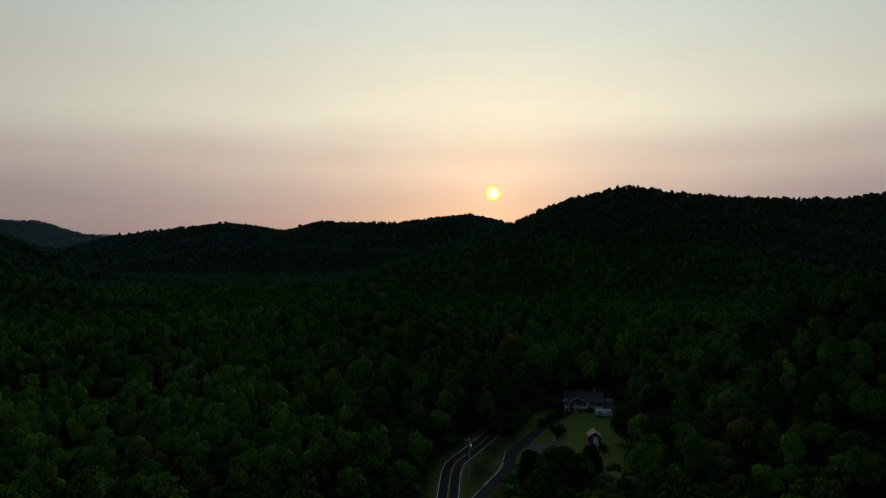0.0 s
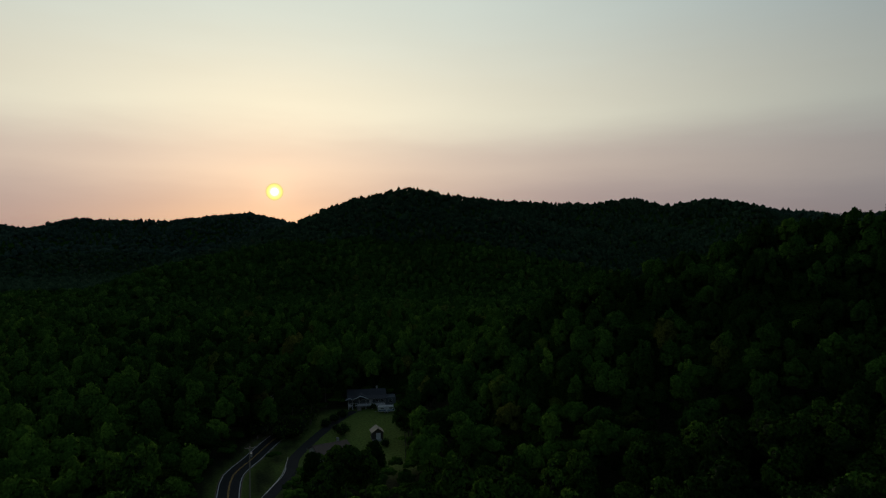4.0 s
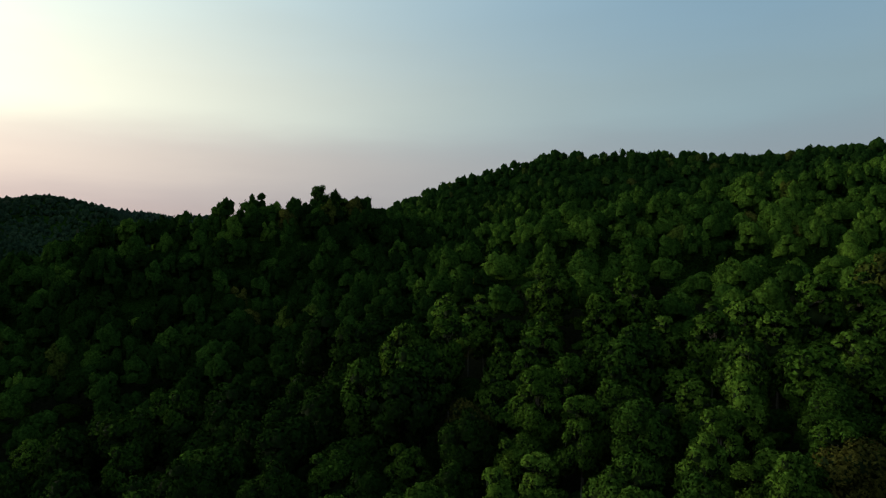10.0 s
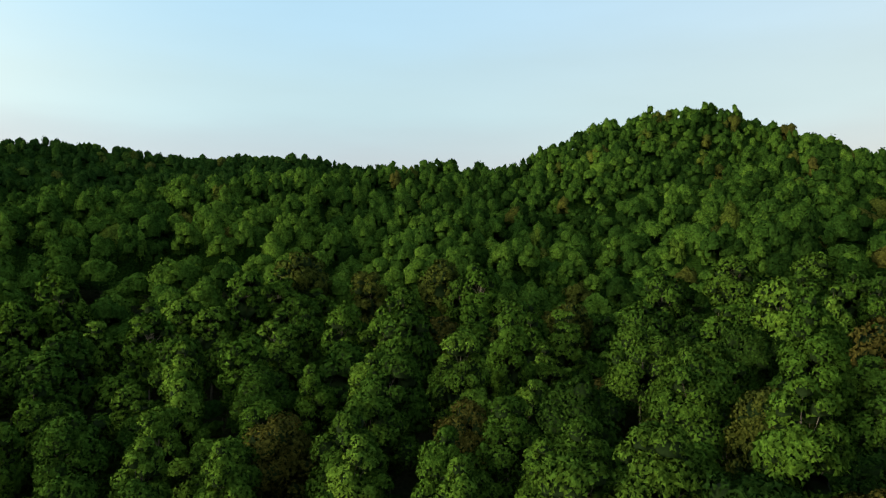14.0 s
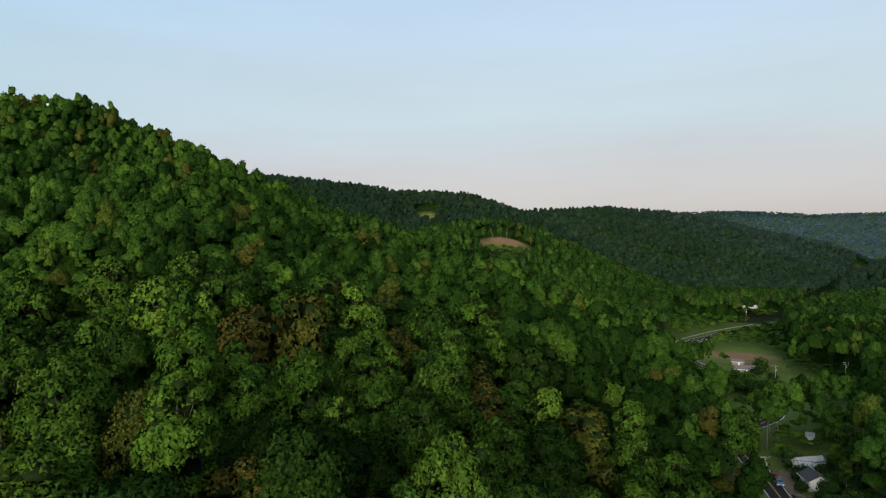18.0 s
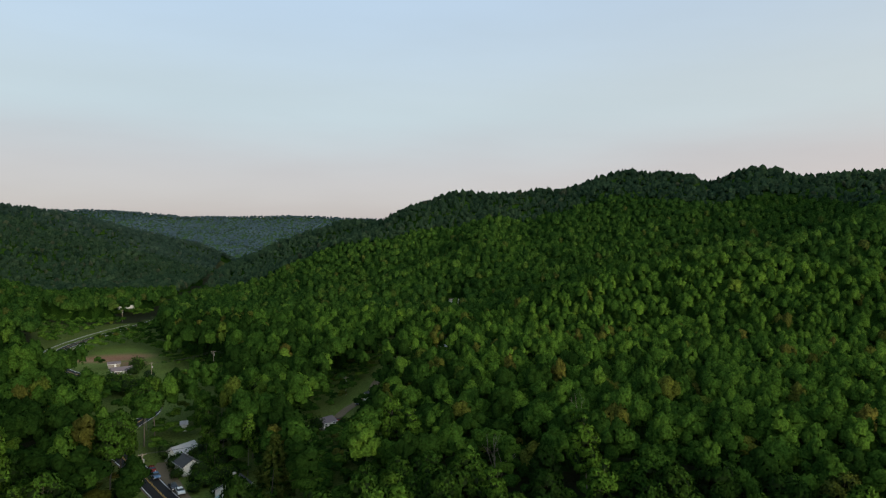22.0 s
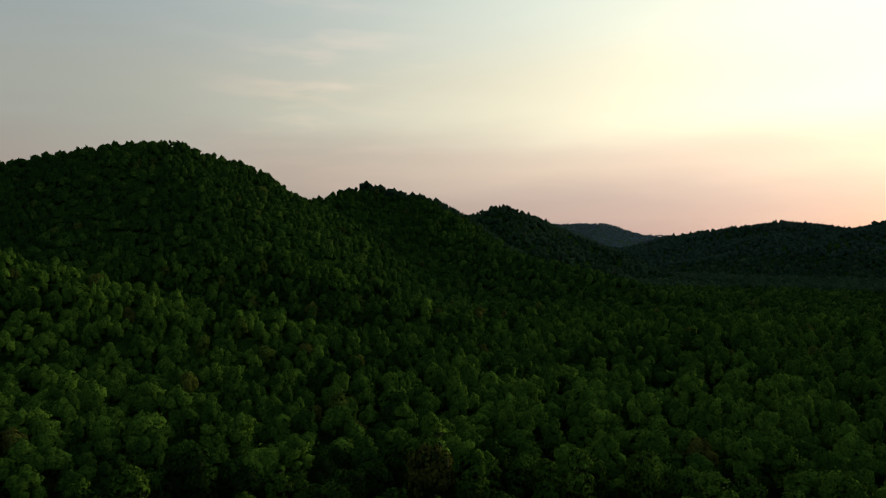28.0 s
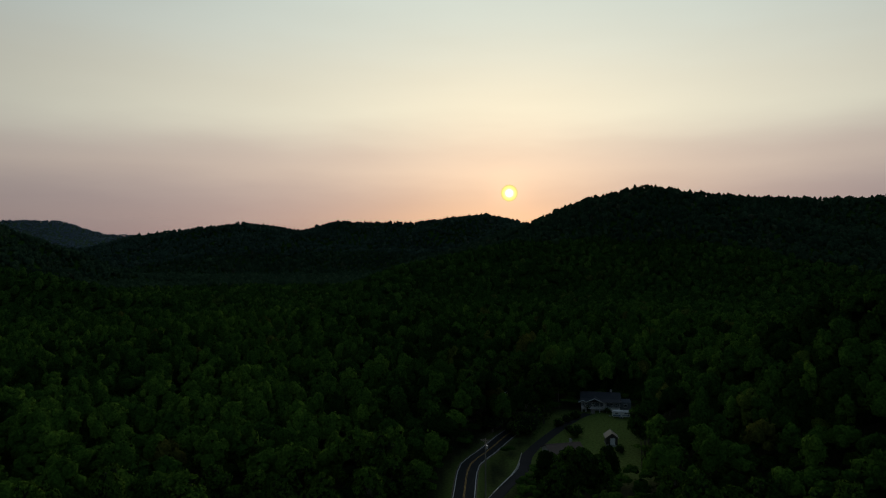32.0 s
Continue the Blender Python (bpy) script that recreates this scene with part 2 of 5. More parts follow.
# light (+) and shade (-) of slopes put into tree colours: bearing, distance, radius, shift
SLOPE_LIGHT = ((30, 170, 50, 0.15), (58, 125, 48, -0.5), (60, 230, 80, -0.5), (62, 110, 35, -0.35), (98, 120, 50, 0.3), (145, 110, 45, 0.4), (70, 300, 80, -0.30), (127, 100, 40, -0.15),
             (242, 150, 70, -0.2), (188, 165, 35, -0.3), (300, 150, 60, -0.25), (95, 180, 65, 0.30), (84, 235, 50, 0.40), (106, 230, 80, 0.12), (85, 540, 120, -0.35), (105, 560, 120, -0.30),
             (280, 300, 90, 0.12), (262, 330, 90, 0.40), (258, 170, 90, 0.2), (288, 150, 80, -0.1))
SLOPE_LIGHT += ((92, 545, 130, -0.3), (78, 515, 80, -0.3), (90, 130, 60, 0.4), (86, 95, 28, 0.3), (101, 95, 30, 0.3))
SLOPE_LIGHT += ((275, 415, 36, 0.35), (283, 362, 36, 0.4), (290, 328, 36, 0.4), (297, 304, 36, 0.4), (241, 470, 45, 0.25), (232, 424, 40, 0.25), (286, 560, 100, -0.25))
SLOPE_LIGHT += ((342, 190, 80, 0.35), (0, 230, 60, -0.3), (332, 200, 70, 0.1), (240, 260, 90, 0.05), (295, 680, 190, -0.22), (312, 850, 150, -0.3), (275, 730, 130, -0.30), (155, 92, 60, 0.08),
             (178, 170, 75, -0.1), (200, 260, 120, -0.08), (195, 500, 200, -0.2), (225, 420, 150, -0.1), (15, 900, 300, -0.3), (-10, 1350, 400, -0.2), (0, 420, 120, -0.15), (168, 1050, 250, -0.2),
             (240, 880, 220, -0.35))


def line_points(line, step=6.0):
    """Points along a smooth line through the given polar points."""
    p = np.array([polar(*q) for q in line])
    out = []
    for i in range(len(p) - 1):
        a, b, c, d = p[max(i - 1, 0)], p[i], p[i + 1], p[min(i + 2, len(p) - 1)]
        n = max(2, int(np.linalg.norm(c - b) / step))
        m0, m1 = (c - a) / 2, (d - b) / 2
        big = np.linalg.norm(c - b)
        m0, m1 = (m * min(1, big / (np.linalg.norm(m) + 1e-6)) for m in (m0, m1))
        for t in np.arange(n) / n:
            out.append((2*t**3-3*t**2+1)*b + (t**3-2*t**2+t)*m0 + (3*t**2-2*t**3)*c + (t**3-t**2)*m1)
    return np.array(out + [p[-1]])


def wave(x, y, size, seed):
    """Smooth value noise between -1 and 1."""
    x, y = x / size, y / size
    i, j = np.floor(x), np.floor(y)
    u, v = x - i, y - j
    u, v = u*u*(3-2*u), v*v*(3-2*v)

    def h(a, b):
        s = np.sin(a * 127.1 + b * 311.7 + seed * 74.7) * 43758.5453
        return 2 * (s - np.floor(s)) - 1
    return (h(i, j)*(1-u) + h(i+1, j)*u)*(1-v) + (h(i, j+1)*(1-u) + h(i+1, j+1)*u)*v


TRACKS = {"road": line_points(ROAD), "drive": line_points(DRIVE, 3), "lane": line_points(LANE, 4)}


def gap(x, y, name):
    """Distance to a track."""
    best = np.full(x.shape, 1e9)
    for px, py in TRACKS[name][::1]:
        best = np.minimum(best, (x - px)**2 + (y - py)**2)
    return np.sqrt(best)


def land(x, y):
    """Height of the ground."""
    x, y = np.asarray(x, float), np.asarray(y, float)
    total, near = np.full(x.shape, 0.0), np.full(x.shape, 1e9)
    top = np.full(x.shape, -1.0)
    for slope, *pts in RIDGES:
        p = [(*polar(a, d), z) for a, d, z in pts]
        best = np.full(x.shape, -1e9)
        for (x0, y0, z0), (x1, y1, z1) in zip(p, p[1:]):
            dx, dy = x1 - x0, y1 - y0
            t = np.clip(((x-x0)*dx + (y-y0)*dy) / (dx*dx + dy*dy), 0, 1)
            dist = np.hypot(x - x0 - t*dx, y - y0 - t*dy)
            w = 14.0
            z = z0 + t*(z1-z0) - slope * (np.sqrt(dist*dist + w*w) - w)
            best = np.maximum(best, z)
            near = np.minimum(near, dist)
        top = np.maximum(top, best) + 3.0 * np.exp(-np.abs(top - best) / 6.0) - 0.0
    fold = np.clip(near / 60, 0, 1) * np.clip(top / 40, 0, 1)
    top = top + fold * (9 * wave(x, y, 95, 1) + 4 * wave(x, y, 40, 2)) - 1.5
    top = np.maximum(top, 0) + 0.8 * np.exp(-np.abs(top) / 4)
    flat = np.exp(-np.maximum(np.minimum(gap(x, y, "road"), gap(x, y, "drive")) - 7, 0)**2 / 900) * (np.hypot(x, y) < 800)
    for a, d, r in CLEARINGS[:28]:
        cx, cy = polar(a, d)
        flat = np.maximum(flat, np.exp(-np.maximum(np.hypot(x-cx, y-cy) - r - 3, 0)**2 / 500))
    return top * (1 - flat)


# ---- materials ----
def material(name, rough=0.8, metal=0.0):
    m = bpy.data.materials.new(name)
    m.use_nodes = True
    n, l = m.node_tree.nodes, m.node_tree.links
    b = n["Principled BSDF"]
    b.inputs["Roughness"].default_value, b.inputs["Metallic"].default_value = rough, metal
    return m, n, l, b


def noise_fac(n, l, scale, detail=4.0, coords="Object"):
    c = n.new("ShaderNodeTexCoord")
    t = n.new("ShaderNodeTexNoise")
    t.inputs["Scale"].default_value, t.inputs["Detail"].default_value = scale, detail
    l.new(c.outputs[coords], t.inputs["Vector"])
    return t.outputs[0]


def blend(n, l, fac, a, b, how="MIX"):
    x = n.new("ShaderNodeMix")
    x.data_type, x.blend_type = "RGBA", how
    for v, s in ((fac, x.inputs[0]), (a, x.inputs[6]), (b, x.inputs[7])):
        if isinstance(v, tuple):
            s.default_value = (*v, 1)
        elif isinstance(v, (int, float)):
            s.default_value = v
        else:
            l.new(v, s)
    return x.outputs[2]


def bump(n, l, b, height, strength, distance=0.02):
    k = n.new("ShaderNodeBump")
    k.inputs["Strength"].default_value, k.inputs["Distance"].default_value = strength, distance
    l.new(height, k.inputs["Height"])
    l.new(k.outputs[0], b.inputs["Normal"])


def worn(name, c0, c1, scale=1.0, rough=0.8, metal=0.0, fine=14.0, relief=0.3):
    """A surface that varies between two colours at two scales."""
    m, n, l, b = material(name, rough, metal)
    big, small = noise_fac(n, l, scale), noise_fac(n, l, scale * fine, 6)
    col = blend(n, l, big, c0, c1)
    dark = ramp(n, small, ((0.3, (0.72, 0.72, 0.72)), (0.7, (1.0, 1.0, 1.0))), l)
    l.new(blend(n, l, 1.0, col, dark, "MULTIPLY"), b.inputs["Base Color"])
    bump(n, l, b, small, relief)
    return m


LEAF_GREENS = ((0.0, (0.0100, 0.0262, 0.0051)), (0.25, (0.0219, 0.0540, 0.0091)), (0.55, (0.0313, 0.0710, 0.0106)), (0.80, (0.0451, 0.0947, 0.0133)), (0.90, (0.0546, 0.1073, 0.0147)),
               (0.94, (0.0518, 0.0689, 0.0116)), (1.0, (0.0558, 0.0562, 0.0122)))


def leaves(name, source, stops=LEAF_GREENS, mottle=0.75, grain=1.6):
    """Foliage: each tree has its own green, and each spray of leaves differs a little."""
    m, n, l, b = material(name, 0.7)
    b.inputs["Specular IOR Level"].default_value = 0.0
    if source == "object":
        own = n.new("ShaderNodeObjectInfo").outputs["Random"]
    else:
        a = n.new("ShaderNodeAttribute")
        a.attribute_name = "tint"
        own = a.outputs["Fac"]
    col = ramp(n, own, stops, l, "LINEAR")
    spray = n.new("ShaderNodeNewGeometry").outputs["Random Per Island"]
    vary = ramp(n, spray, ((0.0, (0.72, 0.76, 0.74)), (0.6, (1.0, 1.0, 1.0)), (1.0, (1.34, 1.26, 1.12))), l, "LINEAR")
    col = blend(n, l, 1.0, col, vary, "MULTIPLY")
    tuft = noise_fac(n, l, grain, 8)
    col = blend(n, l, 1.0, col, ramp(n, tuft, ((0.34, (1 - 0.55 * mottle,) * 3), (0.66, (1 + 0.45 * mottle,) * 3)), l), "MULTIPLY")
    bump(n, l, b, tuft, 0.7, 1.0 / grain)
    l.new(col, b.inputs["Base Color"])
    t = n.new("ShaderNodeBsdfTranslucent")
    l.new(col, t.inputs[0])
    mix = n.new("ShaderNodeMixShader")
    mix.inputs[0].default_value = 0.10
    l.new(b.outputs[0], mix.inputs[1])
    l.new(t.outputs[0], mix.inputs[2])
    l.new(mix.outputs[0], n["Material Output"].inputs[0])
    return m


def ground_material():
    """Leaf litter under the trees, mown grass and bare earth in the open."""
    m, n, l, b = material("earth", 0.95)
    b.inputs["Specular IOR Level"].default_value = 0.03

    def share(name):
        a = n.new("ShaderNodeAttribute")
        a.attribute_name = name
        return a.outputs["Fac"]
    coarse, fine = noise_fac(n, l, 0.05, 6), noise_fac(n, l, 1.3, 8)
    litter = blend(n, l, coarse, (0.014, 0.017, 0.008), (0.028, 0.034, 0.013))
    grass = blend(n, l, coarse, (0.070, 0.118, 0.024), (0.130, 0.165, 0.038))
    soil = blend(n, l, coarse, (0.20, 0.085, 0.050), (0.31, 0.20, 0.120))
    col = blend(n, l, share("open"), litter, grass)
    col = blend(n, l, share("soil"), col, soil)
    l.new(blend(n, l, 1.0, col, ramp(n, fine, ((0.25, (0.55, 0.55, 0.55)), (0.75, (1.2, 1.2, 1.2))), l), "MULTIPLY"), b.inputs["Base Color"])
    bump(n, l, b, fine, 0.6, 0.3)
    return m


def emitter(name, colour, strength):
    m, n, l, b = material(name)
    e = n.new("ShaderNodeEmission")
    e.inputs[0].default_value, e.inputs[1].default_value = (*colour, 1), strength
    l.new(e.outputs[0], n["Material Output"].inputs[0])
    return m


def sun_surface(way, radius):
    """White-hot in the middle of the disc, yellow and dimmer towards its limb."""
    m, n, l, b = material("sun_surface")
    off = n.new("ShaderNodeVectorMath")
    off.operation = "CROSS_PRODUCT"
    off.inputs[1].default_value = (way[0] / radius, way[1] / radius, math.tan(radians(SUN_HEIGHT)) / radius)
    l.new(n.new("ShaderNodeTexCoord").outputs["Object"], off.inputs[0])
    far = n.new("ShaderNodeVectorMath")
    far.operation = "LENGTH"
    l.new(off.outputs[0], far.inputs[0])
    e = n.new("ShaderNodeEmission")
    e.inputs[1].default_value = 6.0
    l.new(ramp(n, far.outputs["Value"], ((0.0, (1, 1, 0.9)), (0.30, (1, 1, 0.75)), (0.52, (0.9, 0.82, 0.20)), (0.80, (0.46, 0.40, 0.10)), (1.0, (0.36, 0.27, 0.14))), l, "LINEAR"), e.inputs[0])
    l.new(e.outputs[0], n["Material Output"].inputs[0])
    return m


def pane_glass():
    m, n, l, b = material("window_glass", 0.08)
    b.inputs["Base Color"].default_value = (0.03, 0.035, 0.04, 1)
    b.inputs["Specular IOR Level"].default_value = 0.6
    bump(n, l, b, noise_fac(n, l, 2.0), 0.05)
    return m


EARTH = ground_material()
FOLIAGE = leaves("foliage", "object", ((0, (0.0238, 0.0592, 0.0096)), (0.5, (0.0346, 0.0770, 0.0112)), (1, (0.0518, 0.1013, 0.0137))))
# siding darkened in its colour for the shade behind the porch
SHADED_SIDING = worn("shaded_siding", (0.10, 0.12, 0.14), (0.16, 0.18, 0.20), 0.5, 0.7)
DARK_FOLIAGE = leaves("dark_foliage", "object", ((0, (0.0103, 0.0280, 0.0058)), (1, (0.0229, 0.0521, 0.0084))))
POPLAR_FOLIAGE = leaves("poplar_foliage", "object", ((0, (0.0385, 0.0872, 0.0119)), (0.5, (0.0505, 0.1051, 0.0137)), (1, (0.0898, 0.1680, 0.0224))))
RUSTY_FOLIAGE = leaves("rusty_foliage", "object", ((0, (0.046, 0.062, 0.0120)), (0.5, (0.054, 0.061, 0.0120)), (1, (0.064, 0.056, 0.0130))))
PINE_FOLIAGE = leaves("pine_foliage", "object", ((0, (0.0371, 0.0578, 0.0119)), (1, (0.0505, 0.0651, 0.0128))))
# near-black green that paints the shade inside crowns, seen between the sprays
INNER_SHADE = worn("inner_shade", (0.008, 0.018, 0.0045), (0.013, 0.028, 0.0065), 1.2, 0.9, fine=5, relief=0.8)
WOODS = leaves("woodland_foliage", "tint")
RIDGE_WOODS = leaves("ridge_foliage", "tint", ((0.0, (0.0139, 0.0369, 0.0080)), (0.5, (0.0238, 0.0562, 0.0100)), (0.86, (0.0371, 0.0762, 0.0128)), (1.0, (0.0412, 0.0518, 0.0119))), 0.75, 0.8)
# haze put into the leaf colour: farther woods turn bluer and flatter
HAZY_HIGH_WOODS = leaves("hazy_high_foliage", "tint", ((0.0, (0.0160, 0.0340, 0.0190)), (0.86, (0.0320, 0.0580, 0.0300)), (1.0, (0.0390, 0.0470, 0.0280))), 0.4, 0.5)
HAZY_BACK_WOODS = leaves("hazy_back_foliage", "tint", ((0.0, (0.0210, 0.0400, 0.0290)), (0.86, (0.0350, 0.0600, 0.0420)), (1.0, (0.0390, 0.0520, 0.0400))), 0.35, 0.4)
HAZY_FAR_WOODS = leaves("hazy_far_foliage", "tint", ((0, (0.033, 0.058, 0.066)), (1, (0.046, 0.074, 0.080))), 0.25, 0.15)
BARK = worn("bark", (0.06, 0.050, 0.038), (0.12, 0.102, 0.080), 0.6, 0.95, fine=9, relief=0.8)
PALE_BARK = worn("pale_bark", (0.09, 0.08, 0.062), (0.15, 0.133, 0.105), 0.7, 0.9)
ASPHALT = worn("asphalt", (0.020, 0.021, 0.023), (0.034, 0.034, 0.036), 0.15, 0.85, fine=40)
GRAVEL = worn("gravel", (0.14, 0.108, 0.070), (0.21, 0.165, 0.110), 0.3, 0.95, fine=30, relief=0.6)
WHITE_LINE = worn("white_road_paint", (0.60, 0.60, 0.59), (0.76, 0.76, 0.74), 0.8, 0.32)
YELLOW_LINE = worn("yellow_road_paint", (0.50, 0.28, 0.05), (0.60, 0.36, 0.07), 0.8, 0.7)
WHITE_PAINT = worn("white_paint", (0.66, 0.67, 0.68), (0.80, 0.80, 0.80), 0.5, 0.6, fine=10, relief=0.1)
CREAM_SIDING = worn("cream_siding", (0.55, 0.52, 0.46), (0.66, 0.63, 0.56), 0.5, 0.7, relief=0.15)
DARK_SHINGLE = worn("dark_shingles", (0.035, 0.036, 0.042), (0.065, 0.066, 0.074), 0.5, 0.9, fine=20, relief=0.5)
BROWN_SHINGLE = worn("brown_shingles", (0.10, 0.065, 0.048), (0.15, 0.10, 0.078), 0.5, 0.9, fine=20, relief=0.5)
PURPLE_SHINGLE = worn("faded_shingles", (0.135, 0.105, 0.115), (0.20, 0.160, 0.170), 0.5, 0.9, fine=20, relief=0.5)
GREY_METAL = worn("grey_roof_metal", (0.36, 0.36, 0.37), (0.48, 0.48, 0.49), 0.4, 0.45, 0.3, relief=0.1)
TAN_METAL = worn("tan_roof_metal", (0.24, 0.20, 0.155), (0.34, 0.29, 0.22), 0.4, 0.5, 0.2, relief=0.1)
# wall colour as dark as the shade inside the shed's open front
SHADED_BOARDS = worn("shaded_boards", (0.045, 0.038, 0.032), (0.085, 0.070, 0.058), 0.7, 0.9)
DARK_GREEN_METAL = worn("green_roof_metal", (0.035, 0.075, 0.060), (0.055, 0.100, 0.080), 0.4, 0.5, 0.1, relief=0.1)
TEAL_METAL = worn("teal_roof_metal", (0.13, 0.26, 0.28), (0.18, 0.32, 0.335), 0.4, 0.45, 0.2, relief=0.1)
WOOD_GREY = worn("weathered_wood", (0.19, 0.165, 0.14), (0.30, 0.27, 0.235), 0.8, 0.9)
POLE_WOOD = worn("pole_wood", (0.22, 0.18, 0.14), (0.34, 0.29, 0.235), 0.8, 0.9)
GALVANIZED = worn("galvanized_steel", (0.42, 0.43, 0.44), (0.55, 0.56, 0.57), 1.0, 0.45, 0.7, relief=0.05)
RUBBER = worn("rubber", (0.018, 0.018, 0.018), (0.03, 0.03, 0.03), 2.0, 0.9)
CABLE = worn("cable", (0.03, 0.03, 0.032), (0.05, 0.05, 0.05), 1.0, 0.7)
CONCRETE = worn("concrete", (0.30, 0.29, 0.275), (0.42, 0.41, 0.39), 0.5, 0.9)
CAR_RED = worn("red_car_paint", (0.25, 0.025, 0.025), (0.29, 0.035, 0.03), 0.3, 0.25, 0.2, relief=0.02)
CAR_BLUE = worn("blue_car_paint", (0.10, 0.20, 0.36), (0.12, 0.23, 0.40), 0.3, 0.25, 0.2, relief=0.02)
CAR_BLACK = worn("black_car_paint", (0.015, 0.016, 0.02), (0.022, 0.022, 0.026), 0.3, 0.2, 0.2, relief=0.02)
CAR_WHITE = worn("white_car_paint", (0.68, 0.69, 0.70), (0.75, 0.75, 0.75), 0.3, 0.3, 0.0, relief=0.02)
for dull in (ASPHALT, GRAVEL, INNER_SHADE, CABLE):
    dull.node_tree.nodes["Principled BSDF"].inputs["Specular IOR Level"].default_value = 0.08
GLASS = pane_glass()
SUN_GLOW = sun_surface(polar(SUN_BEARING, 1), 60)
BULB = emitter("lamp_glow", (1.0, 0.9, 0.75), 0.8)


# ---- building helpers ----
def part(name, bm, mat, parent=None, label=""):
    me = bpy.data.meshes.new(name)
    bm.to_mesh(me)
    bm.free()
    me.materials.append(mat)
    ob = new(name, me)
    if parent:
        ob.parent = parent
    return tagged(ob, label)


def soft_normals(v, centres):
    """Normals that turn outward from the clump and from the whole crown, so that foliage takes light as a mass."""
    axis = np.array((0, 0, np.median(v[:, 2])))
    whole = (v - axis) / (np.abs(v - axis).max(0) + 1e-6)
    if len(centres):
        own = v - centres[((v[:, None] - centres[None])**2).sum(-1).argmin(1)]
        own /= np.linalg.norm(own, axis=1, keepdims=True) + 1e-6
    else:
        own = np.stack((v[:, 0] * 0.15, v[:, 1] * 0.15, np.full(len(v), 0.5)), 1)
    n = 0.75 * own + 0.55 * whole + (0, 0, 0.2)
    return n / (np.linalg.norm(n, axis=1, keepdims=True) + 1e-6)


def leaf_mesh(name, verts, faces, mat, tint=None, normals=None, inner=0):
    """A mesh of triangles from arrays of vertices and corners."""
    me = bpy.data.meshes.new(name)
    me.vertices.add(len(verts))
    me.vertices.foreach_set("co", np.ascontiguousarray(verts, np.float32).ravel())
    me.loops.add(faces.size)
    me.loops.foreach_set("vertex_index", np.ascontiguousarray(faces, np.int32).ravel())
    me.polygons.add(len(faces))
    me.polygons.foreach_set("loop_start", np.arange(0, faces.size, 3, dtype=np.int32))
    me.update(calc_edges=True)
    me.shade_smooth()
    if tint is not None:
        me.attributes.new("tint", "FLOAT", "FACE").data.foreach_set("value", tint.astype(np.float32))
    if normals is not None:
        me.attributes.new("custom_normal", "FLOAT_VECTOR", "POINT").data.foreach_set("vector", np.ascontiguousarray(normals, np.float32).ravel())
    me.materials.append(mat)
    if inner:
        me.materials.append(INNER_SHADE)
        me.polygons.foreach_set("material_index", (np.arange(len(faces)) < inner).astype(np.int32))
    return me


# ---- ground: one sheet out to the horizon ----
def ground():
    rings = np.concatenate(([0.0], np.arange(12, 300, 6.0), np.geomspace(300, 1700, 110), np.geomspace(1750, 4900, 45)))
    n = 480
    a = np.arange(n) * 2 * np.pi / n
    x, y = np.outer(rings[1:], np.sin(a)), np.outer(rings[1:], np.cos(a))
    z = land(x, y)
    co = np.concatenate(([[0, 0, float(land(np.zeros(1), np.zeros(1))[0])]], np.stack((x, y, z), -1).reshape(-1, 3)))
    faces = [(0, 1 + i, 1 + (i + 1) % n) for i in range(n)]
    for k in range(len(rings) - 2):
        o = 1 + k * n
        faces += [(o + i, o + n + i, o + n + (i + 1) % n, o + (i + 1) % n) for i in range(n)]
    me = bpy.data.meshes.new("ground")
    me.from_pydata(co.tolist(), [], [f[::-1] for f in faces])
    me.shade_smooth()
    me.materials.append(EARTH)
    X, Y = co[:, 0], co[:, 1]
    op, soil = np.zeros(len(co)), np.zeros(len(co))
    for b, d, r in CLEARINGS[:33]:
        cx, cy = polar(b, d)
        op = np.maximum(op, np.clip((r + 5 - np.hypot(X - cx, Y - cy)) / 5, 0, 1))
    b, d = np.degrees(np.arctan2(X, Y)) % 360, np.hypot(X, Y)
    for b0, b1, d0, d1 in LOW_STRETCHES:
        if d0 > 240 and b1 < 205:
            op = np.maximum(op, 0.8 * ((b > b0) & (b < b1) & (d > d0) & (d < d1)))
    village = (b > 189) & (b < 216) & (d > 105) & (d < 460) & (co[:, 2] < 6)
    op = np.maximum(op, 0.8 * village)
    for name, w in (("road", 7), ("drive", 4.5), ("lane", 7)):
        op = np.maximum(op, np.clip((w - gap(X, Y, name)) / 4, 0, 1))
    for b, d, rx, ry in ((166.8, 1012, 16, 9), (192.4, 420, 24, 15), (193.8, 396, 10, 6), (173.6, 650, 24, 13), (172.3, 646, 13, 9), (9.2, 207, 6, 5)):
        cx, cy = polar(b, d)
        ux, uy = polar(b, 1)
        u, v = (X - cx) * uy - (Y - cy) * ux, (X - cx) * ux + (Y - cy) * uy
        soil = np.maximum(soil, np.clip(2.2 - 2 * np.hypot(u / rx, v / ry), 0, 1))
    for key, val in (("open", op), ("soil", soil)):
        me.attributes.new(key, "FLOAT", "POINT").data.foreach_set("value", val.astype(np.float32))
    tagged(new("ground", me), "wooded hills and valley floor with leaf litter, grass and bare earth", "ground", kind="structure")


ground()


# ---- trees ----
def sphere_dirs(rng, n):
    v = rng.normal(size=(n, 3))
    return v / np.linalg.norm(v, axis=1, keepdims=True)


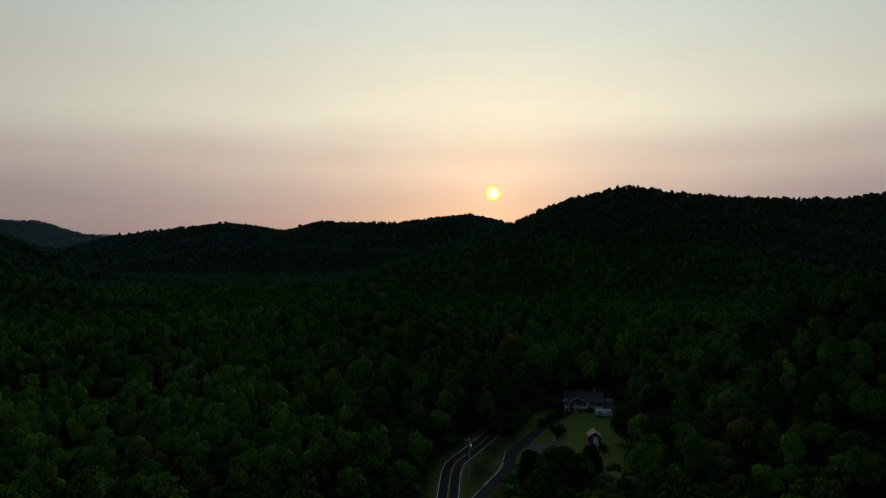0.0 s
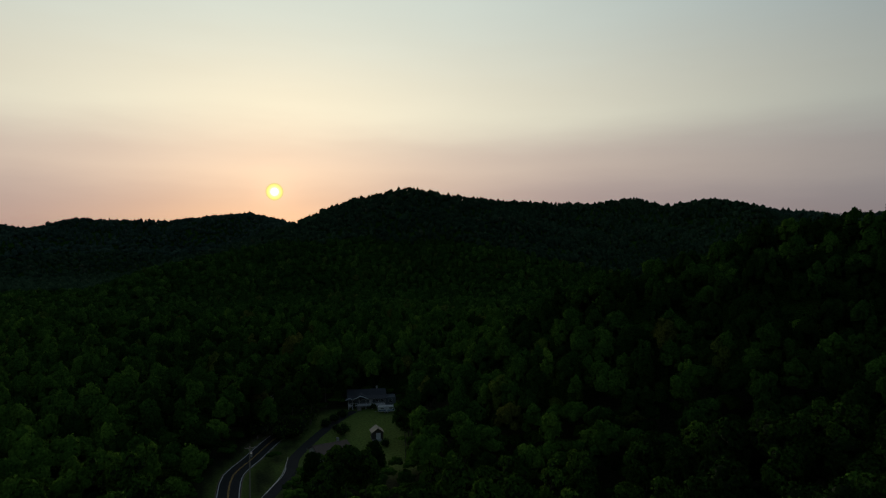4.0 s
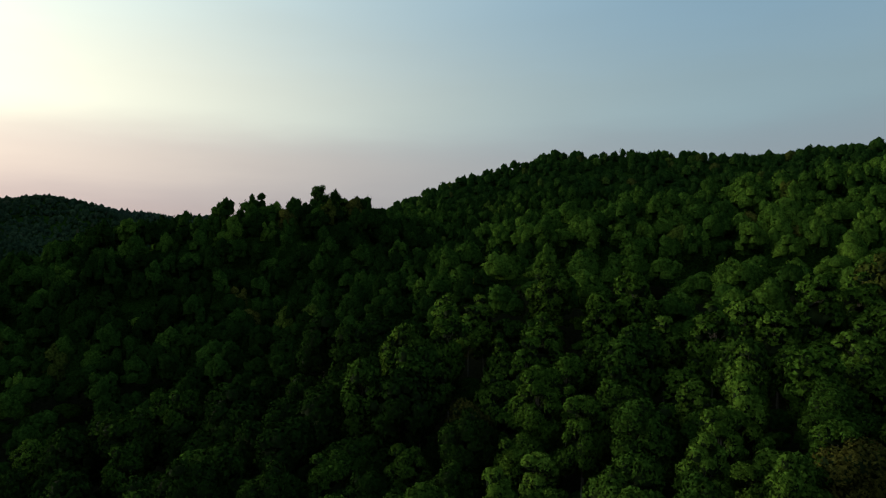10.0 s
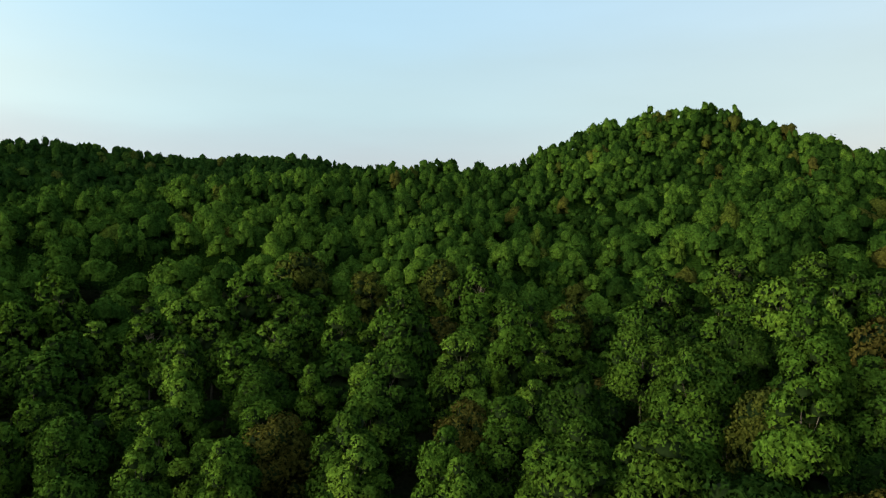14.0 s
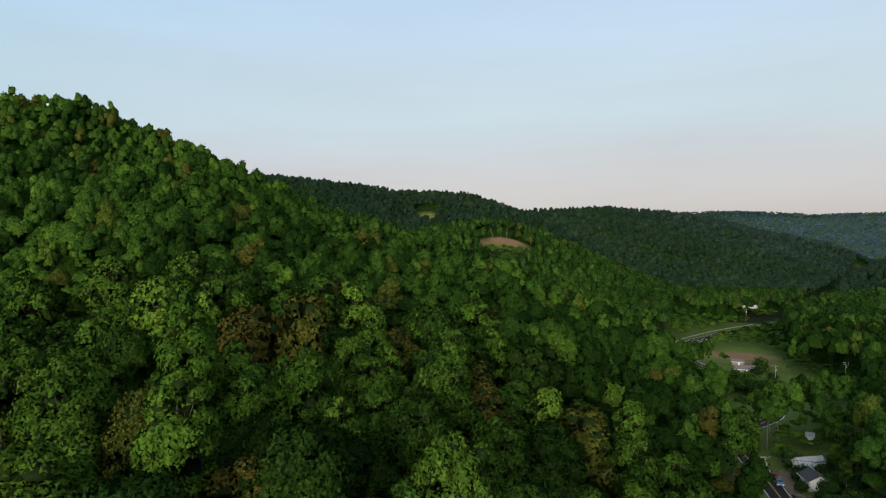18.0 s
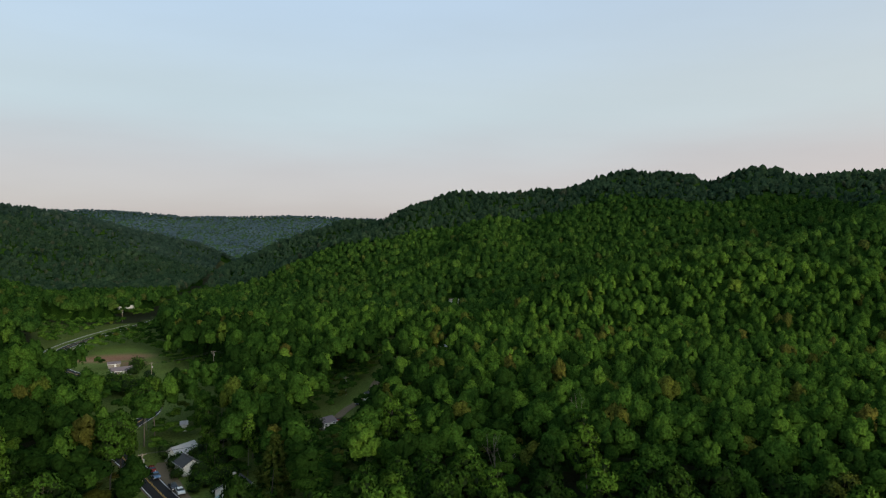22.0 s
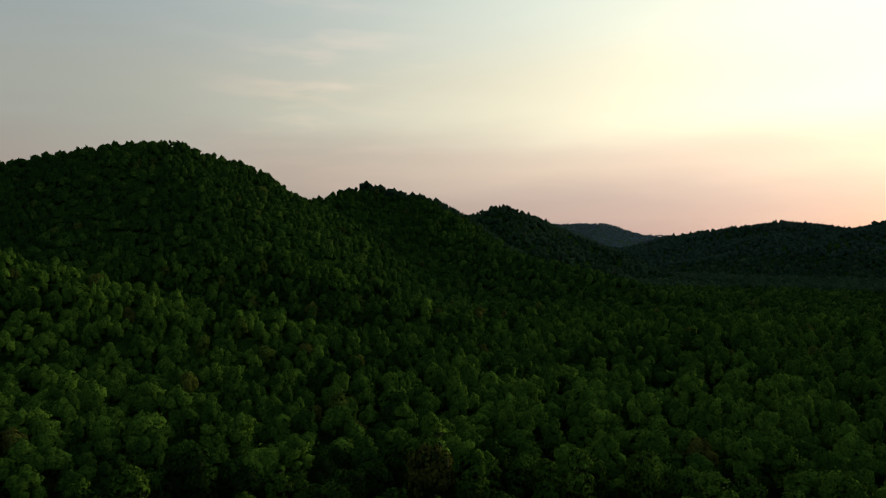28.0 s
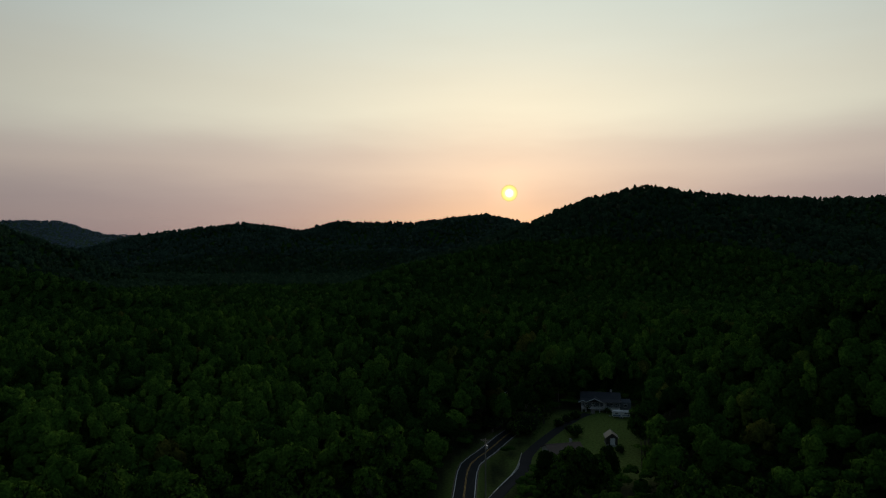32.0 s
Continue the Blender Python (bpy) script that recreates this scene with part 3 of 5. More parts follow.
def blades(rng, p, normal, size):
    """Triangular leaf sprays at points p that face along normal."""
    n = len(p)
    normal = normal / (np.linalg.norm(normal, axis=1, keepdims=True) + 1e-9)
    u = np.cross(normal, sphere_dirs(rng, n))
    u /= np.linalg.norm(u, axis=1, keepdims=True) + 1e-9
    v = np.cross(normal, u)
    s = size * rng.uniform(0.6, 1.35, (n, 1))
    k = rng.uniform(0.7, 1.2, (n, 3))
    t = np.stack((p + s * k[:, :1] * u, p + s * (-0.5 * u + 0.87 * k[:, 1:2] * v), p + s * (-0.5 * u - 0.87 * k[:, 2:] * v)), 1)
    return t.reshape(-1, 3), np.arange(3 * n).reshape(-1, 3)


def ball(level, low):
    """Corners of a round mass of foliage, open underneath."""
    bm = bmesh.new()
    bmesh.ops.create_icosphere(bm, subdivisions=level, radius=1)
    bm.verts.ensure_lookup_table()
    v = np.array([p.co[:] for p in bm.verts])
    f = np.array([[p.index for p in q.verts] for q in bm.faces if q.calc_center_median().z > low])
    bm.free()
    keep = np.unique(f)
    again = np.zeros(len(v), int)
    again[keep] = np.arange(len(keep))
    return v[keep], again[f]


LUMP_V, LUMP_F = ball(2, -0.45)


def spread(rng, n, span):
    """Directions spread evenly from straight up to below the middle, a little shaken."""
    i = np.arange(n) + 0.5
    q, w = np.arccos(np.clip(1 - span * i / n, -1, 1)), np.pi * (1 + 5 ** 0.5) * i + rng.random() * 6
    d = np.stack((np.cos(w) * np.sin(q), np.sin(w) * np.sin(q), np.cos(q)), 1) + rng.normal(0, 0.16, (n, 3))
    return d / np.linalg.norm(d, axis=1, keepdims=True)


def lumps(rng, centres, radii, squash=0.85):
    """Uneven masses that fill the inside of each clump, coloured dark as its shade."""
    vs, fs = [], []
    for k, (c, r) in enumerate(zip(centres, radii)):
        v = LUMP_V * rng.uniform(0.80, 1.14, (len(LUMP_V), 1)) * r * (1, 1, squash)
        vs.append(v + c)
        fs.append(LUMP_F + k * len(LUMP_V))
    return np.concatenate(vs), np.concatenate(fs)


FORMS = {"round": ((3.9, 3.9, 6.2), 12.8), "wide": ((4.5, 4.3, 5.4), 12.8), "tall": ((3.2, 3.2, 7.4), 13.4), "bush": ((1.9, 1.8, 1.5), 1.4)}


def crown(seed, form, count, size, lobes=30):
    """A crown of leaf sprays gathered in clumps round the limbs: vertices, corners, the clumps' centres and the number of inner faces."""
    rng = np.random.default_rng(seed)
    if form == "pine":
        tiers = 13
        t = rng.random(count) ** 0.7
        tier = np.floor(t * tiers) / tiers
        reach = (1 - tier) ** 0.75 * 6.8 * rng.uniform(0.25, 1.0, count) ** 0.5 * (1 + 0.25 * np.sin(tier * 57))
        a = rng.random(count) * 2 * np.pi
        a = np.round(a * 1.3 + tier * 3) / 1.3 * 0.6 + a * 0.4
        p = np.stack((reach * np.cos(a), reach * np.sin(a), 4 + 17 * tier - 0.32 * reach + rng.normal(0, 0.25, count)), 1)
        nrm = np.stack((np.cos(a) * 0.5, np.sin(a) * 0.5, np.full(count, 0.9)), 1) + rng.normal(0, 0.4, (count, 3))
        v, f = blades(rng, p, nrm, size)
        return v, f, p[:0], 0
    rad, mid = FORMS[form]
    rad = np.array(rad)
    d = spread(rng, lobes, 1.6)
    c = d * rad * rng.uniform(0.48, 0.88, (lobes, 1))
    c[:, :2] *= 1 - 0.2 * np.clip(d[:, 2:], 0, 1)
    r = rng.uniform(0.27, 0.50, lobes) * rad[0] * (26 / lobes) ** 0.5
    up = np.array((0, 0, mid))
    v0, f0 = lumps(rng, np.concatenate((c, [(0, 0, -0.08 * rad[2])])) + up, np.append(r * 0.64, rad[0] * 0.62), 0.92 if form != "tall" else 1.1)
    which = rng.choice(lobes, count, p=r**2 / (r**2).sum())
    dirs = sphere_dirs(rng, count) + 0.7 * c[which] / np.linalg.norm(c[which], axis=1, keepdims=True)
    dirs[:, 2] += 0.3
    dirs /= np.linalg.norm(dirs, axis=1, keepdims=True)
    p = c[which] + dirs * r[which, None] * rng.uniform(0.84, 1.16, (count, 1)) * (1.0, 1.0, 0.95)
    nrm = dirs + rng.normal(0, 0.5, (count, 3))
    v1, f1 = blades(rng, p + up, nrm, size)
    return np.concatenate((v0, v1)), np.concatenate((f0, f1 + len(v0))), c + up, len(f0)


DOME_FORMS = {"round": ((3.9, 3.9, 5.4), 13.4), "wide": ((4.6, 4.3, 4.6), 13.4), "tall": ((3.4, 3.4, 6.3), 13.6)}
# how many clumps a crown has, their width, and the mesh of one
CLUMPS = {0: (2, 0.74, ball(1, -0.45)), 1: (3, 0.64, ball(1, -0.45)), 2: (6, 0.50, ball(1, -0.5)), 3: (11, 0.42, ball(1, -0.6))}


def dome(seed, level, count, size, form):
    """The crown of a tree farther off: a few uneven clumps with sprays of leaves on them. Vertices, corners and normals."""
    rng = np.random.default_rng(seed)
    rad, mid = np.array(DOME_FORMS[form][0]), DOME_FORMS[form][1]
    n, share, (cv, cf) = CLUMPS[level]
    round_by = (0.15, 0.5, 0.9, 1.0)[level]
    d = spread(rng, n, 1.35)
    c = d * rad * (rng.uniform(0.42, 0.72, (n, 1)) if n > 3 else rng.uniform(0.25, 0.5, (n, 1))) * (1, 1, 0.95)
    c[0] = (rng.normal(0, 0.5), rng.normal(0, 0.5), rad[2] * (rng.uniform(0.45, 0.62) if n > 3 else rng.uniform(0.15, 0.3)))
    r = share * rad[0] * rng.uniform(0.72, 1.2, n)
    v, f, nrm = [], [], []
    for k in range(n):
        p = cv * rng.uniform(0.70, 1.22, (len(cv), 1)) * r[k] * (1, 1, rng.uniform(1.0, 1.35) if n > 3 else rng.uniform(1.0, 1.3))
        v.append(p + c[k])
        f.append(cf + k * len(cv))
        nrm.append(round_by * (0.6 * cv + 0.4 * (p + c[k]) / rad) + (0, 0, 0.4))
    if count:
        which = rng.choice(n, count, p=r**2 / (r**2).sum())
        q = sphere_dirs(rng, count) + 0.6 * c[which] / np.linalg.norm(c[which], axis=1, keepdims=True) + (0, 0, 0.3)
        q /= np.linalg.norm(q, axis=1, keepdims=True)
        p = c[which] + q * r[which, None] * rng.uniform(0.88, 1.25, (count, 1))
        t, g = blades(rng, p, q + rng.normal(0, 0.6, (count, 3)), size)
        v.append(t)
        f.append(g + n * len(cv))
        nrm.append(np.repeat(round_by * (0.6 * q + 0.4 * p / rad) + (0, 0, 0.4), 3, 0))
    v, f, nrm = np.concatenate(v), np.concatenate(f), np.concatenate(nrm)
    return v + (0, 0, mid), f, nrm / (np.linalg.norm(nrm, axis=1, keepdims=True) + 1e-9)


def limb(bm, a, b, r0, r1, sides=6):
    a, b = Vector(a), Vector(b)
    q = (b - a).to_track_quat("Z", "Y").to_matrix()
    rings = []
    for o, r in ((a, r0), (b, r1)):
        rings.append([bm.verts.new(o + q @ Vector((r * math.cos(k * math.tau / sides), r * math.sin(k * math.tau / sides), 0))) for k in range(sides)])
    for k in range(sides):
        bm.faces.new((rings[0][k], rings[0][(k + 1) % sides], rings[1][(k + 1) % sides], rings[1][k]))


def trunk_mesh(seed, top, centres, mat, girth=0.34):
    rng = random.Random(seed)
    bm = bmesh.new()
    at, r = Vector((0, 0, -1.5)), girth
    joints = []
    for k in range(5):
        z = -1.5 + (top + 1.5) * (k + 1) / 5
        to = Vector((rng.uniform(-0.25, 0.25), rng.uniform(-0.25, 0.25), z))
        limb(bm, at, to, r, r * 0.72, 7)
        joints.append((to, r * 0.72))
        at, r = to, r * 0.72
    for c in centres[:12]:
        j, jr = min(joints, key=lambda q: abs(q[0].z - (c[2] - 3.5)))
        elbow = j.lerp(Vector(c), 0.5) + Vector((0, 0, 0.4))
        limb(bm, j, elbow, jr * 0.6, jr * 0.38, 5)
        limb(bm, elbow, Vector(c), jr * 0.38, 0.03, 5)
    me = bpy.data.meshes.new("trunk")
    bm.to_mesh(me)
    bm.free()
    me.materials.append(mat)
    me.shade_smooth()
    return me


def clear(x, y, room=0.0):
    """True where no tree may stand."""
    no = gap(x, y, "road") < np.where(np.hypot(x, y) > 400, 12, 6.2) + room
    no |= gap(x, y, "drive") < 5 + room
    no |= gap(x, y, "lane") < 5 + room
    for b, d, r in CLEARINGS:
        cx, cy = polar(b, d)
        no |= np.hypot(x - cx, y - cy) < r + room
    return no


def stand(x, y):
    """How much the light or shade painted on a slope shifts its trees' colour."""
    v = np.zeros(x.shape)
    for b, d, r, k in SLOPE_LIGHT:
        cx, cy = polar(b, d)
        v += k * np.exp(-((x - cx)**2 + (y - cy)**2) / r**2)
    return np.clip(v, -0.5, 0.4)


def thicket(x, y):
    """True where only low growth stands."""
    yes = np.zeros(x.shape, bool)
    for b, d, r in THICKETS:
        cx, cy = polar(b, d)
        yes |= np.hypot(x - cx, y - cy) < r
    b, d = np.degrees(np.arctan2(x, y)) % 360, np.hypot(x, y)
    for b0, b1, d0, d1 in LOW_STRETCHES:
        yes |= (b > b0) & (b < b1) & (d > d0) & (d < d1)
    return yes


def lookout():
    """How high the woods reach in each direction as seen from over the valley, ring by ring."""
    r = np.geomspace(60, 4800, 420)
    a = np.radians(np.arange(0, 360, 0.75))
    h = land(np.outer(np.sin(a), r), np.outer(np.cos(a), r))
    return r, np.maximum.accumulate((h + 12 - EYE_Z) / r, axis=1)


LOOK_R, LOOK_H = lookout()


def in_sight(x, y, z):
    """Slopes that face the valley, and crests; the far sides of hills are left sparse."""
    r = np.hypot(x, y)
    i = (np.degrees(np.arctan2(x, y)) % 360 / 0.75).astype(int) % len(LOOK_H)
    k = np.clip(np.searchsorted(LOOK_R, r - 14) - 1, 0, len(LOOK_R) - 1)
    return (z + 23 - EYE_Z) / np.maximum(r, 1) >= LOOK_H[i, k]


def spots(rng, r0, r1, step, low=False):
    n = int(2 * r1 / step) + 1
    gx, gy = np.meshgrid(np.arange(n), np.arange(n))
    x = (gx + 0.5 * (gy % 2) - n / 2) * step + rng.uniform(-0.42, 0.42, gx.shape) * step
    y = (gy - n / 2) * step + rng.uniform(-0.42, 0.42, gx.shape) * step
    d = np.hypot(x, y)
    k = (d >= r0) & (d < r1)
    x, y = x[k], y[k]
    k = np.ones(len(x), bool) if r0 > 1500 else ~(clear(x, y) | ((gap(x, y, "road") < 11.5) & low) | (thicket(x, y) if not low else ~thicket(x, y)))
    x, y = x[k], y[k]
    return x, y, land(x, y)


def woods(name, label, rng, x, y, z, count, size, step, level, tall_by=1.0, skirt=1.0, mat=None, shift=0.0):
    """A stretch of wood, too many trees to count, in one mesh."""
    forms = ("round", "tall", "wide", "round", "tall", "wide")
    kinds = [dome(100 + k, level, count, size, forms[k % 6]) for k in range(12)]
    pick = rng.choice(12, len(x), p=np.array((0.22, 0.16, 0.12, 0.22, 0.16, 0.12) * 2) / 2)
    grove = 0.5 + 0.5 * wave(x, y, 70, 5)
    # each tree's tint, with the painted light or shade of its slope
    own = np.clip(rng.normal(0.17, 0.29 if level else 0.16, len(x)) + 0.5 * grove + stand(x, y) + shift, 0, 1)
    own = np.where(rng.random(len(x)) < np.where((y < -100) & (x < 260) & (x > -330), 0.10, 0.04), rng.uniform(0.86, 1.0, len(x)), np.minimum(own, 0.86))
    verts, faces, tint, turned, base = [], [], [], [], 0
    for k, (t, f, m) in enumerate(kinds):
        i = np.where(pick == k)[0]
        if not len(i):
            continue
        a = rng.random(len(i)) * 2 * np.pi
        s, tall = (rng.uniform(0.76, 1.24, len(i)) if level > 1 else rng.uniform(0.62, 1.36, len(i))) * step / 7.3, rng.uniform(0.76, 1.18, len(i)) if level > 1 else rng.uniform(0.86, 1.12, len(i))
        c, q = (np.cos(a) * s)[:, None], (np.sin(a) * s)[:, None]
        T = np.empty((len(i), *t.shape), np.float32)
        T[..., 0] = t[None, :, 0] * c - t[None, :, 1] * q + x[i, None]
        T[..., 1] = t[None, :, 0] * q + t[None, :, 1] * c + y[i, None]
        low = np.where(t[:, 2] < 13, 13 - (13 - t[:, 2]) * skirt, t[:, 2])
        T[..., 2] = low[None] * tall[:, None] * tall_by + z[i, None]
        verts.append(T.reshape(-1, 3))
        N = np.empty_like(T)
        ca, sa = np.cos(a)[:, None], np.sin(a)[:, None]
        N[..., 0] = m[None, :, 0] * ca - m[None, :, 1] * sa
        N[..., 1] = m[None, :, 0] * sa + m[None, :, 1] * ca
        N[..., 2] = m[None, :, 2]
        turned.append(N.reshape(-1, 3))
        faces.append((f[None] + (base + np.arange(len(i)) * len(t))[:, None, None]).reshape(-1, 3))
        tint.append(np.repeat(own[i], len(f)))
        base += len(i) * len(t)
    me = leaf_mesh(name, np.concatenate(verts), np.concatenate(faces), mat or WOODS, np.concatenate(tint), np.concatenate(turned))
    return tagged(new(name, me), label, "forest", kind="stuff")


def tree_kind(name, label, forms, mat, bark, group, count=2300, size=0.36, seed=0):
    made = []
    for k, form in enumerate(forms):
        v, f, centres, inner = crown(hash_name(name) + k + seed, form, count, size)
        root = tagged(new(name), label, "tree", group)
        top = {"pine": 20.0, "tall": 18.0}.get(form, 15.0)
        t = new("trunk", trunk_mesh(k + 3, top, centres, bark, 0.26 if form == "tall" else 0.33))
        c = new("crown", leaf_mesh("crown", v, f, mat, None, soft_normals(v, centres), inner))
        t.parent = c.parent = root
        made.append(root)
    return made


def hash_name(name):
    return sum(ord(c) * (i + 3) for i, c in enumerate(name)) % 9973


# trees that stand out by their colour or shape: kind, bearing, distance, size
# round the porch house and its drive
SINGLE_TREES = (('maple_tree', 2.2, 236, 0.9), ('maple_tree', 0.7, 230, 0.95), ('maple_tree', 8.6, 266, 0.8), ('maple_tree', 6.6, 262, 0.85), ('maple_tree', 13.5, 294, 0.95), ('oak_tree', 10.5, 290, 0.95),
    ('maple_tree', 17.6, 262, 0.9), ('maple_tree', 17.0, 238, 0.9), ('maple_tree', 2.9, 228, 0.75), ('maple_tree', 2.4, 239, 0.8), ('maple_tree', 1.6, 248, 0.8), ('maple_tree', 3.1, 234, 0.6),
    ('oak_tree', 1.0, 255, 0.8), ('maple_tree', 5.8, 228, 0.95), ('maple_tree', 6.7, 236, 0.9), ('maple_tree', 7.3, 241, 0.9), ('maple_tree', 4.0, 244, 0.95), ('maple_tree', 4.5, 262, 0.9),
    ('oak_tree', 3.3, 252, 0.9), ('maple_tree', 8.4, 150, 0.85), ('oak_tree', 10.1, 152, 0.9), ('maple_tree', 11.9, 155, 0.8), ('maple_tree', 9.3, 160, 0.7), ('oak_tree', 12.8, 166, 0.6),
    ('oak_tree', 7.4, 160, 0.6), ('maple_tree', 15.6, 212, 0.85))
# round the porch house and its drive
SINGLE_TREES += (('maple_tree', 15.4, 200, 0.85), ('oak_tree', 15.9, 224, 0.85))
# on the spur
SINGLE_TREES += (('maple_tree', 62.2, 283, 1.05), ('maple_tree', 60.4, 284, 1.0), ('oak_tree', 61.2, 288, 0.9), ('maple_tree', 63.4, 288, 0.75), ('maple_tree', 58.9, 283, 0.8))
# on the hill above the road
SINGLE_TREES += (('rusty_tree', 180.0, 114, 1.4), ('rusty_tree', 172, 182, 1.0))
# in the village
SINGLE_TREES += (('pine_tree', 204.4, 166, 0.88), ('pine_tree', 199.5, 420, 1.0), ('pine_tree', 200.8, 430, 1.1), ('pine_tree', 202.2, 425, 1.0), ('maple_tree', 193.0, 190, 0.9), ('maple_tree', 192.2, 183, 1.1),
    ('maple_tree', 193.0, 200, 1.0), ('maple_tree', 194.6, 232, 0.95), ('maple_tree', 195.4, 243, 0.9), ('poplar_tree', 194.8, 252, 0.8), ('maple_tree', 199.6, 222, 0.6), ('maple_tree', 201.8, 200, 0.55),
    ('poplar_tree', 202.6, 192, 0.6), ('maple_tree', 203.0, 208, 0.6), ('maple_tree', 199.3, 206, 0.5), ('maple_tree', 198.9, 224, 0.65), ('maple_tree', 200.6, 213, 0.6), ('maple_tree', 200.0, 196, 0.45),
    ('maple_tree', 206.0, 232, 0.75), ('maple_tree', 203.2, 238, 0.8), ('poplar_tree', 200.5, 245, 0.8))
# in the hollow
SINGLE_TREES += (('pine_tree', 214.3, 205, 0.85), ('poplar_tree', 232, 152, 1.15), ('poplar_tree', 235.5, 147, 0.95), ('poplar_tree', 214.5, 184, 1.05), ('poplar_tree', 216.3, 176, 1.0), ('poplar_tree', 219.5, 200, 0.85))


def forest():
    rng = np.random.default_rng(11)
    kinds = {
        "oak_tree": tree_kind("oak_tree", "broad-crowned dark green oak in dense hillside wood", ("wide",) * 4, DARK_FOLIAGE, BARK, "oaks of the wood"),
        "maple_tree": tree_kind("maple_tree", "round-crowned green maple in dense hillside wood", ("round",) * 5, FOLIAGE, BARK, "maples of the wood"),
        "poplar_tree": tree_kind("poplar_tree", "tall narrow light-green poplar rising above the wood", ("tall",) * 4, POPLAR_FOLIAGE, PALE_BARK, "tall poplars of the wood"),
        "rusty_tree": tree_kind("rusty_tree", "broadleaf tree with rusty olive-brown new foliage", ("wide", "round"), RUSTY_FOLIAGE, BARK, "rusty-leaved trees of the wood"),
        "pine_tree": tree_kind("pine_tree", "dark conical pine with brownish-green needles", ("pine", "pine"), PINE_FOLIAGE, BARK, "pines of the valley", 3600, 0.48),
    }
    fine_kinds = {}
    for kind, forms, mat, bark in (("oak_tree", ("wide",) * 4, DARK_FOLIAGE, BARK), ("maple_tree", ("round",) * 5, FOLIAGE, BARK),
                                   ("poplar_tree", ("tall",) * 3, POPLAR_FOLIAGE, PALE_BARK), ("rusty_tree", ("wide", "round"), RUSTY_FOLIAGE, BARK)):
        fine_kinds[kind] = tree_kind(kind, kinds[kind][0]["label"], forms, mat, bark, kinds[kind][0]["group"], 7000, 0.21, 40)
    used = set()

    def plant(kind, x, y, z, s, fine=False):
        pool = (fine_kinds if fine and kind in fine_kinds else kinds)[kind]
        base = pool[int(rng.integers(len(pool)))]
        m = pose(x, y, z, rng.normal(0, 2), rng.normal(0, 2), rng.uniform(0, 360)) @ Matrix.Diagonal((s, s, (0.3 + 0.72 * s) * rng.uniform(0.84, 1.2), 1))
        ob = copy_thing(base, Matrix.Identity(4)) if base.name in used else base
        used.add(base.name)
        ob.matrix_basis = m

    # single trees that stand out by their colour or shape
    sx, sy = [], []
    for kind, b, d, s in SINGLE_TREES:
        x, y = polar(b, d)
        sx.append(x)
        sy.append(y)
        plant(kind, x, y, float(land(np.array([x]), np.array([y]))[0]), s)
    # the nearest trees, each by itself
    x, y, z = spots(rng, 40, 190, 8.6)
    k = np.ones(len(x), bool)
    for a, b in zip(sx, sy):
        k &= np.hypot(x - a, y - b) > 6
    x, y, z = x[k], y[k], z[k]
    far = np.hypot(x, y)
    shown = (z + 23 - EYE_Z) / far > -0.44
    order = np.argsort(far + (z < 3) * 4 + ~shown * 1e4)
    order = order[shown[order]]
    near, rest = order[:NEAR_TREES], order[NEAR_TREES:]
    # painted light of a slope: more pale poplars where lit, dark oaks where shaded
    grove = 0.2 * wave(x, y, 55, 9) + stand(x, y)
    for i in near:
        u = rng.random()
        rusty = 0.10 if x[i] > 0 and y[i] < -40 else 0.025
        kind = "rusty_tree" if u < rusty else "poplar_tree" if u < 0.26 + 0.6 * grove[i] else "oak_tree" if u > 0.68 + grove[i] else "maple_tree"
        hill = x[i] > 0 and z[i] > 6
        plant(kind, x[i], y[i], z[i], rng.uniform(0.85, 1.3) if hill else rng.uniform(0.72, 1.12), fine=bool(far[i] < 108))
    for group in (*kinds.values(), *fine_kinds.values()):
        for base in group:
            if base.name not in used:
                for o in (*base.children, base):
                    bpy.data.objects.remove(o)
    woods("valley_woodland", "dense green broadleaf wood on the lower slopes", rng, x[rest], y[rest], z[rest], 190, 0.45, 7.6, 3)
    x, y, z = x[~shown], y[~shown], z[~shown]
    woods("hollow_woodland", "broadleaf trees in the valley bottom", rng, x, y, z, 20, 1.2, 8.6, 2)
    x, y, z = spots(rng, 90, 260, 4.4, True)
    woods("thicket", "low green shrubs and saplings beside the road and yards", rng, x, y, z, 60, 0.42, 4.6, 2, 0.27, 1.8, None, 0.2)
    x, y, z = spots(rng, 260, 700, 6.4, True)
    woods("young_woodland", "young green trees on the valley floor", rng, x, y, z, 30, 0.6, 4.6, 2, 0.33, 1.4, None, 0.25)
    x, y, z = spots(rng, 60, 200, 6.6)
    far = np.hypot(x, y)
    k = ((z + 8 - EYE_Z) / far > -0.46) & (gap(x, y, "road") > 12)
    woods("understory", "young trees and shrubs under the tall crowns", rng, x[k], y[k], z[k], 18, 0.7, 6.0, 1, 0.44, 1.7, None, -0.1)
    # shrubs between the houses and along the tracks
    x, y, z = spots(rng, 150, 430, 6.0)
    b = np.degrees(np.arctan2(x, y)) % 360
    k = (z < 8) & ((np.abs(b - 204) < 20) | (b < 17) | (b > 355)) & (gap(x, y, "road") > 8)
    woods("shrub_layer", "low green shrubs under and between the valley trees", rng, x[k], y[k], z[k], 16, 0.6, 5.0, 1, 0.20, 1.6, None, 0.2)
